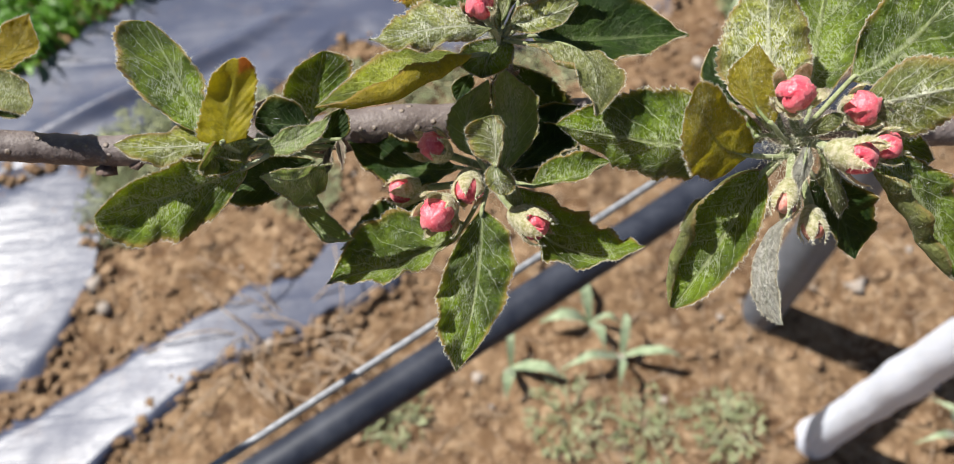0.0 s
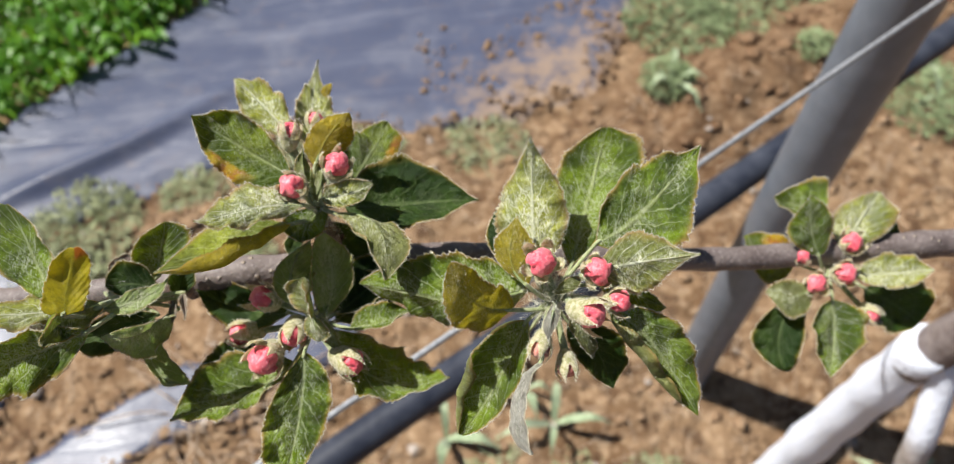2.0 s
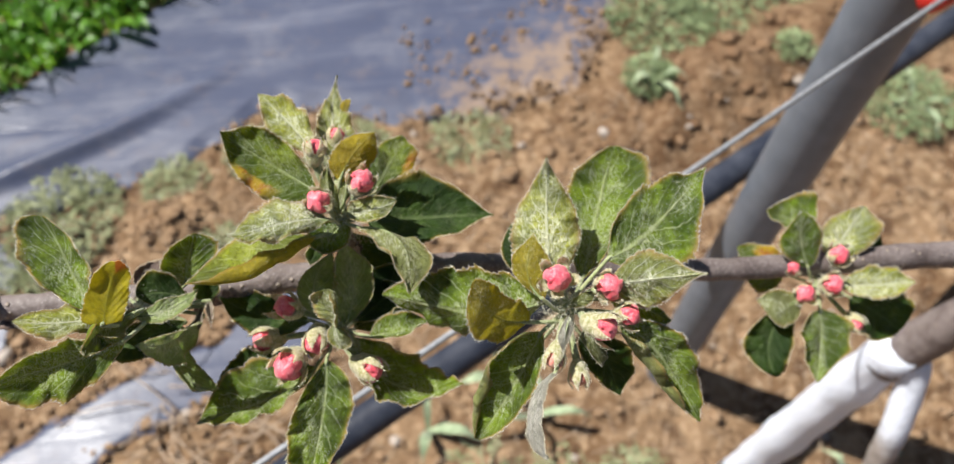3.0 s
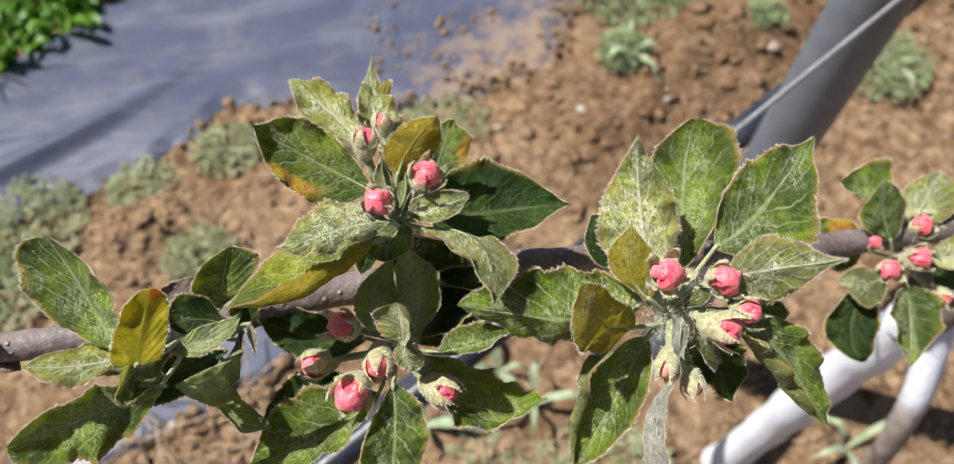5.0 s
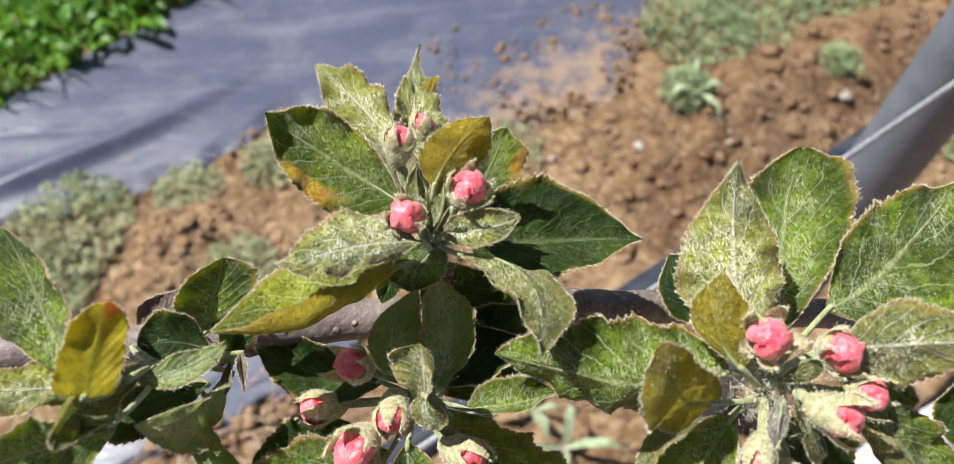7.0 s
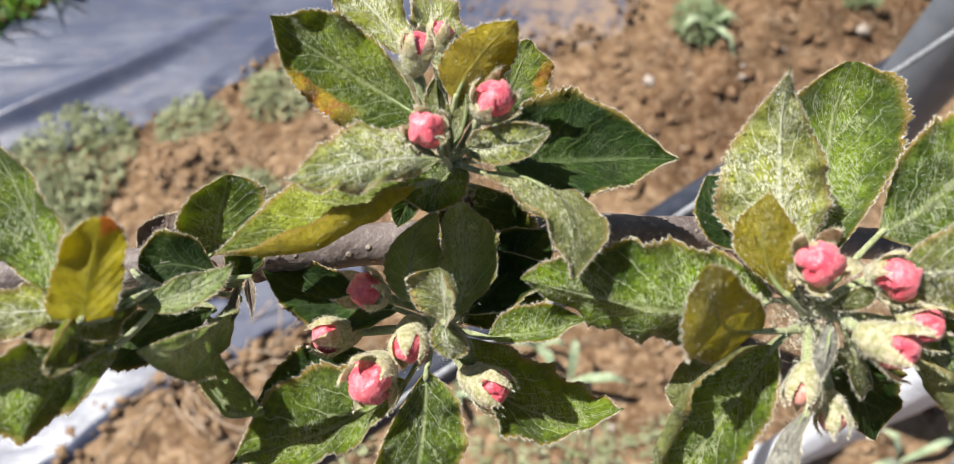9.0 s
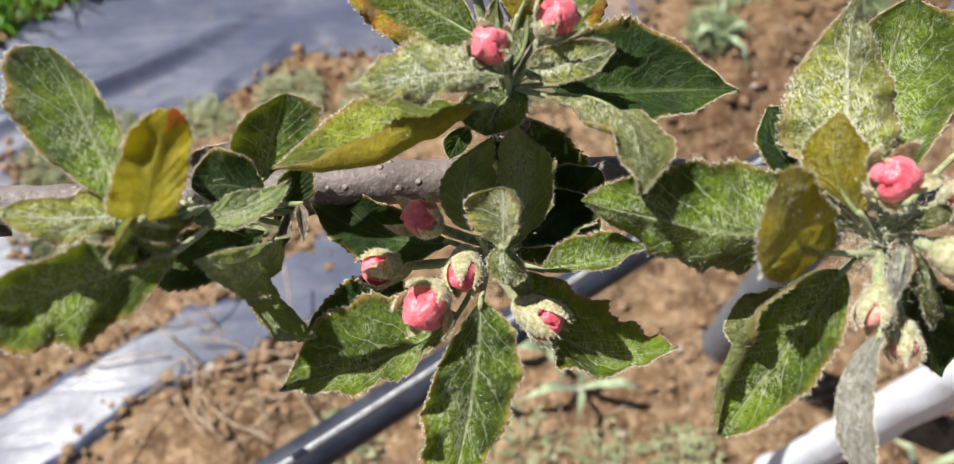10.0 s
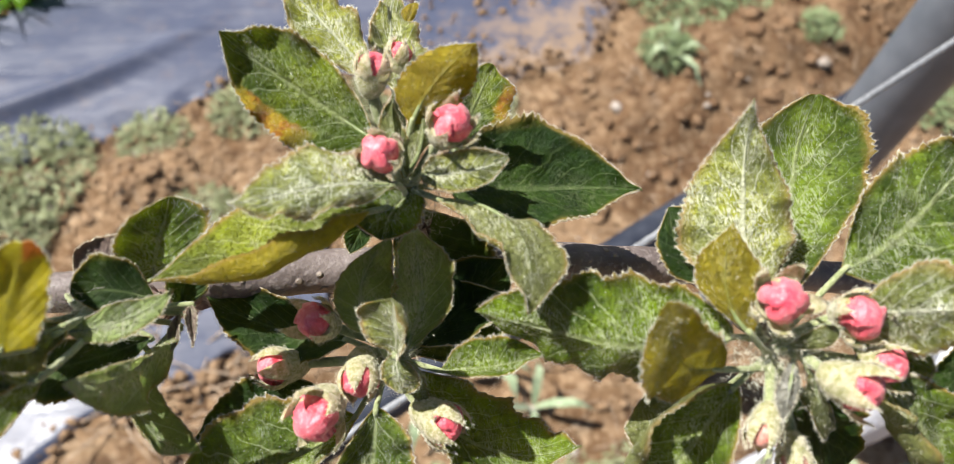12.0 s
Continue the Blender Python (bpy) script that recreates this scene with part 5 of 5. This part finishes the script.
middle_spur = spur((0.0052, 0.1042, 0.9076), (0.0085, 0.1222, 0.9011), LABELS["middle_spur"])
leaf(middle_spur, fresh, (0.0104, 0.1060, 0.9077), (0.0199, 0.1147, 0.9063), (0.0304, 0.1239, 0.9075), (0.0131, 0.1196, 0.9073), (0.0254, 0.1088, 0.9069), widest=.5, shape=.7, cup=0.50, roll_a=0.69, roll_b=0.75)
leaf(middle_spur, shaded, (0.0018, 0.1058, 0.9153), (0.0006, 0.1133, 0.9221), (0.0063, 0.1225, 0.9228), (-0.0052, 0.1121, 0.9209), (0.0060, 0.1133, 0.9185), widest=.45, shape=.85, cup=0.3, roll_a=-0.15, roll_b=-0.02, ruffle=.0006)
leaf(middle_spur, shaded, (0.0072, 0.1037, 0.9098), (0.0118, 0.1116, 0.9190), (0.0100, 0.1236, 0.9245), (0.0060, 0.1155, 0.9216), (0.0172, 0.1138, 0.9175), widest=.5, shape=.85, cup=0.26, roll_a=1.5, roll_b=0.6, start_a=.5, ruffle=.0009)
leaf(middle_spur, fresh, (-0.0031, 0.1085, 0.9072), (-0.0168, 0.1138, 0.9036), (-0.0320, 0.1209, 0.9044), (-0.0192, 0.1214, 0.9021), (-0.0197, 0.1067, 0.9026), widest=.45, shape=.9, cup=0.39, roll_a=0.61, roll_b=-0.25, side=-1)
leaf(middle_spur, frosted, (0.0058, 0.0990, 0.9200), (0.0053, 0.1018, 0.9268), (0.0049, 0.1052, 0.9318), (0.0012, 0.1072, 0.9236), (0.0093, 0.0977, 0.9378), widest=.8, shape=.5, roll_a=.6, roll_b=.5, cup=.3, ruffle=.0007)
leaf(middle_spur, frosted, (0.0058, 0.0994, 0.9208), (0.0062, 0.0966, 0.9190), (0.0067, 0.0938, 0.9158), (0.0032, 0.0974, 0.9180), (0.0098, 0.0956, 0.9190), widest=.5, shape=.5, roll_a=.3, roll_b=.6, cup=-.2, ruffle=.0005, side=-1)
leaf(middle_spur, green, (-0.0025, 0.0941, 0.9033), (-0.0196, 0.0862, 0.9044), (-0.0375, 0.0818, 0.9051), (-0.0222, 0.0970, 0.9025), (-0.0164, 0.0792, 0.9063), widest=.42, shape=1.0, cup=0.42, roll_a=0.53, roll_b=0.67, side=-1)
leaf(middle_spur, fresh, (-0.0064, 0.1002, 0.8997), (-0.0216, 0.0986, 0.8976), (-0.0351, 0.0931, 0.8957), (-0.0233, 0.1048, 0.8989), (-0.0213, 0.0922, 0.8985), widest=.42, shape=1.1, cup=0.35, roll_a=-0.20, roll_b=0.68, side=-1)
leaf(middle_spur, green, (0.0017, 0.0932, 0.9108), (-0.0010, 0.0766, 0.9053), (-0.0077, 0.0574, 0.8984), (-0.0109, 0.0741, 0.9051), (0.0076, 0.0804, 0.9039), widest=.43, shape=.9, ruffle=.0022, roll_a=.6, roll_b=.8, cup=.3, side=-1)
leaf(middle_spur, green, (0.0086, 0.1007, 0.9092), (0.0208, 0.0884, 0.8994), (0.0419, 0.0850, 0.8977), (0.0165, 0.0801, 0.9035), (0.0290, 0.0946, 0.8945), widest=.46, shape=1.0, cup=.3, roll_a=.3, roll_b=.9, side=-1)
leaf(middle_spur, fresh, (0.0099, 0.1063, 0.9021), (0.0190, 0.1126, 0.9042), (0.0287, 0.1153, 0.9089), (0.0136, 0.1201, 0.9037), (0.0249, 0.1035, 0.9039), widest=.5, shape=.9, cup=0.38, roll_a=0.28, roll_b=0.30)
leaf(middle_spur, green, (0.0142, 0.1003, 0.9082), (0.0237, 0.0984, 0.9147), (0.0329, 0.0974, 0.9207), (0.0233, 0.1035, 0.9154), (0.0227, 0.0956, 0.9154), widest=.5, shape=1.1, cup=0.50, roll_a=-0.24, roll_b=-0.19)
leaf(middle_spur, felt, (0.0066, 0.1022, 0.9134), (0.0089, 0.0976, 0.9132), (0.0110, 0.0940, 0.9065), (0.0071, 0.0966, 0.9125), (0.0108, 0.0983, 0.9114), widest=.5, shape=1.2, cup=-0.26, roll_a=0.39, roll_b=0.46, side=-1)
bud(middle_spur, pink_petal, (-0.0090, 0.0917, 0.9131), (-0.3597, -0.7286, 0.5829), 0.0053, 1.1)
bud(middle_spur, pink_petal, (-0.0089, 0.1092, 0.9165), (-0.5181, -0.0932, 0.8502), 0.0043, 1)
bud(middle_spur, pink_petal, (-0.0010, 0.0987, 0.9120), (-0.1218, -0.9785, 0.1664), 0.0041, .35)
bud(middle_spur, pink_petal, (0.0140, 0.0902, 0.9068), (0.7708, -0.6367, 0.0225), 0.0045, .45)
bud(middle_spur, pink_petal, (-0.0179, 0.1055, 0.9032), (-0.9470, -0.1716, 0.2714), 0.0043, .35)

right_spur = spur((0.0719, 0.0919, 0.9295), (0.0768, 0.1254, 0.8926), LABELS["right_spur"], 2.4)
leaf(right_spur, green, (0.0651, 0.0947, 0.9295), (0.0434, 0.0968, 0.9281), (0.0221, 0.1062, 0.9263), (0.0436, 0.1044, 0.9361), (0.0451, 0.0901, 0.9195), widest=.42, shape=.70, ruffle=.0026, roll_a=.6, cup=-.45, roll_b=-.9, side=-1)
leaf(right_spur, downy, (0.0682, 0.0991, 0.9323), (0.0695, 0.1163, 0.9381), (0.0723, 0.1324, 0.9467), (0.0591, 0.1165, 0.9304), (0.0790, 0.1128, 0.9355), widest=.38, shape=1.1, cup=.1, roll_a=-.4, roll_b=-.4)
leaf(right_spur, green, (0.0789, 0.1024, 0.9258), (0.0888, 0.1258, 0.9232), (0.0988, 0.1480, 0.9226), (0.0800, 0.1325, 0.9222), (0.1062, 0.1318, 0.9222), widest=.58, shape=.8, cup=0.45, roll_a=0.35, roll_b=0.45, ruffle=.0006)
leaf(right_spur, green, (0.0847, 0.1028, 0.9357), (0.0990, 0.1097, 0.9409), (0.1182, 0.1254, 0.9423), (0.0970, 0.1209, 0.9381), (0.1054, 0.0973, 0.9363), widest=.45, shape=1.2, cup=0.50, ruffle=.0016, roll_a=.8, roll_b=.1)
leaf(right_spur, frosted, (0.0825, 0.0936, 0.9371), (0.0926, 0.0904, 0.9453), (0.1038, 0.0853, 0.9547), (0.0917, 0.0983, 0.9476), (0.0918, 0.0863, 0.9358), widest=.36, shape=1.35, ruffle=.0007, cup=.05, roll_a=-.3, roll_b=-.3)
leaf(right_spur, green, (0.0847, 0.0852, 0.9322), (0.0963, 0.0758, 0.9252), (0.1055, 0.0621, 0.9106), (0.1046, 0.0801, 0.9236), (0.0916, 0.0744, 0.9216), widest=.5, shape=.85, ruffle=.0012, roll_b=3.0, start_b=.35, cup=.2, roll_a=0.06)
leaf(right_spur, green, (0.0634, 0.0864, 0.9276), (0.0550, 0.0769, 0.9156), (0.0439, 0.0661, 0.9042), (0.0485, 0.0819, 0.9172), (0.0587, 0.0717, 0.9174), widest=.5, shape=.62, ruffle=.0034, roll_a=3.3, start_a=.5, roll_b=.4, cup=.3, side=-1)
leaf(right_spur, felt, (0.0642, 0.0886, 0.9142), (0.0563, 0.0875, 0.9082), (0.0492, 0.0866, 0.9048), (0.0560, 0.0919, 0.9085), (0.0544, 0.0803, 0.9062), widest=.5, shape=1.0, cup=-0.18, roll_a=0.19, roll_b=-0.25, side=-1)
leaf(right_spur, felt_white, (0.0655, 0.0746, 0.9291), (0.0568, 0.0632, 0.9288), (0.0595, 0.0525, 0.9241), (0.0558, 0.0639, 0.9257), (0.0593, 0.0622, 0.9304), widest=.45, shape=.55, ruffle=.0004, cup=.1, roll_a=.2, roll_b=.3, side=-1)
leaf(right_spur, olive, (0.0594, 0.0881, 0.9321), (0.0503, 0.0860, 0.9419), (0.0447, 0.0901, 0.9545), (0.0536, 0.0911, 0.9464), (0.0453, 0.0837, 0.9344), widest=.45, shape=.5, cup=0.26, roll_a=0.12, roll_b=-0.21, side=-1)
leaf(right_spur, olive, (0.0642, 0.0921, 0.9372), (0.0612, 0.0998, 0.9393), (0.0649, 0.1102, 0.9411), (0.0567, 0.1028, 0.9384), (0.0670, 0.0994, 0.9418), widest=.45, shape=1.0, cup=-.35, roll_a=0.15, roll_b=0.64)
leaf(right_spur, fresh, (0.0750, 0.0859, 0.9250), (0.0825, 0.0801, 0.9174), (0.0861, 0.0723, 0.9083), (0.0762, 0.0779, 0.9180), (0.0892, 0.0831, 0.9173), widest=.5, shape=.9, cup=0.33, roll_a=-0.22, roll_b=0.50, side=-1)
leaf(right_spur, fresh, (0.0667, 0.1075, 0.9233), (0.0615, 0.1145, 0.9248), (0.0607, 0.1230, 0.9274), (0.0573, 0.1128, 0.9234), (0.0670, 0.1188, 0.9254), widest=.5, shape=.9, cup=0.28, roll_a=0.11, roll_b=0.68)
leaf(right_spur, green, (0.0839, 0.0925, 0.9319), (0.0918, 0.0894, 0.9306), (0.1015, 0.0852, 0.9265), (0.0932, 0.0907, 0.9338), (0.0910, 0.0865, 0.9265), widest=.5, shape=1.0, cup=0.49, roll_a=-0.25, roll_b=0.72)
leaf(right_spur, felt, (0.0706, 0.0902, 0.9342), (0.0745, 0.0899, 0.9390), (0.0783, 0.0910, 0.9399), (0.0744, 0.0913, 0.9398), (0.0753, 0.0884, 0.9381), widest=.5, shape=1.2, cup=-0.03, roll_a=-0.21, roll_b=-0.25)
leaf(right_spur, felt_white, (0.0721, 0.0886, 0.9334), (0.0694, 0.0836, 0.9349), (0.0676, 0.0783, 0.9316), (0.0672, 0.0832, 0.9345), (0.0710, 0.0827, 0.9345), widest=.4, shape=1.1, cup=-0.27, roll_a=0.55, roll_b=-0.20, side=-1)
leaf(right_spur, felt, (0.0744, 0.0876, 0.9329), (0.0780, 0.0810, 0.9269), (0.0808, 0.0765, 0.9198), (0.0755, 0.0813, 0.9269), (0.0809, 0.0822, 0.9255), widest=.45, shape=1.1, cup=-0.03, roll_a=-0.25, roll_b=-0.08, side=-1)
bud(right_spur, pink_petal, (0.0683, 0.0952, 0.9429), (-0.1422, -0.3658, 0.9198), 0.0046, 1)
bud(right_spur, pink_petal, (0.0829, 0.0928, 0.9390), (0.0917, -0.4818, 0.8715), 0.0044, 1)
bud(right_spur, pink_petal, (0.0785, 0.0810, 0.9386), (0.7769, -0.6002, 0.1902), 0.0042, .95)
bud(right_spur, pink_petal, (0.0872, 0.0853, 0.9349), (0.5463, -0.4837, 0.6838), 0.0035, .9)
bud(right_spur, dry_petal, (0.0656, 0.0780, 0.9289), (-0.4152, -0.8859, -0.2069), 0.0032, .5)
bud(right_spur, dry_petal, (0.0725, 0.0743, 0.9225), (-0.0145, -0.9047, -0.4257), 0.0031, .5)

far_spur = spur((0.1881, 0.1218, 0.8612), (0.1910, 0.1300, 0.8616), LABELS["far_spur"])
leaf(far_spur, green, (0.1859, 0.1371, 0.8690), (0.1823, 0.1446, 0.8697), (0.1700, 0.1496, 0.8718), (0.1911, 0.1557, 0.8699), (0.1744, 0.1389, 0.8727), widest=.45, shape=.9, cup=0.49, roll_a=0.21, roll_b=-0.10, side=-1)
leaf(far_spur, green, (0.1801, 0.1247, 0.8693), (0.1771, 0.1327, 0.8785), (0.1772, 0.1403, 0.8866), (0.1689, 0.1325, 0.8755), (0.1853, 0.1337, 0.8774), widest=.5, shape=1.0, cup=0.29, roll_a=-0.24, roll_b=-0.12)
leaf(far_spur, downy, (0.1914, 0.1273, 0.8670), (0.2003, 0.1372, 0.8689), (0.2125, 0.1486, 0.8707), (0.1913, 0.1415, 0.8685), (0.2123, 0.1343, 0.8680), widest=.5, shape=.9, cup=0.27, roll_a=0.18, roll_b=-0.06)
leaf(far_spur, downy, (0.1905, 0.1166, 0.8676), (0.2039, 0.1149, 0.8699), (0.2189, 0.1136, 0.8702), (0.2047, 0.1220, 0.8695), (0.2020, 0.1085, 0.8682), widest=.45, shape=1.0, cup=0.47, roll_a=-0.08, roll_b=0.68)
leaf(far_spur, fresh, (0.1989, 0.1164, 0.8564), (0.2109, 0.1109, 0.8516), (0.2210, 0.1040, 0.8459), (0.2245, 0.1165, 0.8513), (0.1996, 0.1023, 0.8503), widest=.6, shape=.85, cup=0.26, roll_a=-0.08, roll_b=0.67)
leaf(far_spur, green, (0.1818, 0.1100, 0.8630), (0.1794, 0.0970, 0.8597), (0.1741, 0.0849, 0.8545), (0.1703, 0.1001, 0.8609), (0.1917, 0.1002, 0.8602), widest=.45, shape=.95, cup=0.37, roll_a=0.59, roll_b=0.27, side=-1)
leaf(far_spur, fresh, (0.1738, 0.1157, 0.8588), (0.1644, 0.1051, 0.8518), (0.1640, 0.0929, 0.8445), (0.1555, 0.1070, 0.8500), (0.1709, 0.0995, 0.8513), widest=.5, shape=.8, cup=0.26, roll_a=0.40, roll_b=0.73, side=-1)
leaf(far_spur, blotched, (0.1746, 0.1275, 0.8612), (0.1654, 0.1316, 0.8607), (0.1606, 0.1422, 0.8597), (0.1628, 0.1229, 0.8577), (0.1733, 0.1373, 0.8624), widest=.5, shape=.8, cup=0.41, roll_a=-0.18, roll_b=0.72)
leaf(far_spur, felt, (0.1766, 0.1154, 0.8635), (0.1664, 0.1129, 0.8636), (0.1593, 0.1170, 0.8632), (0.1689, 0.1201, 0.8634), (0.1673, 0.1055, 0.8616), widest=.5, shape=.9, cup=-0.15, roll_a=0.25, roll_b=0.26, side=-1)
leaf(far_spur, fresh, (0.2034, 0.1289, 0.8572), (0.2118, 0.1341, 0.8597), (0.2195, 0.1386, 0.8618), (0.2105, 0.1393, 0.8615), (0.2141, 0.1286, 0.8577), widest=.5, shape=.9, cup=0.31, roll_a=0.08, roll_b=0.46)
bud(far_spur, pink_petal, (0.1769, 0.1158, 0.8661), (-0.3439, -0.4545, 0.8217), 0.0042, 1)
bud(far_spur, pink_petal, (0.1866, 0.1165, 0.8696), (0.1443, -0.4406, 0.8860), 0.0046, 1)
bud(far_spur, pink_petal, (0.1935, 0.1284, 0.8701), (0.2773, -0.1531, 0.9485), 0.0045, 1)
bud(far_spur, pink_petal, (0.1748, 0.1268, 0.8679), (-0.4078, -0.1514, 0.9004), 0.0039, .7)
bud(far_spur, pink_petal, (0.1972, 0.1054, 0.8567), (0.4372, -0.8563, 0.2750), 0.0036, .6)
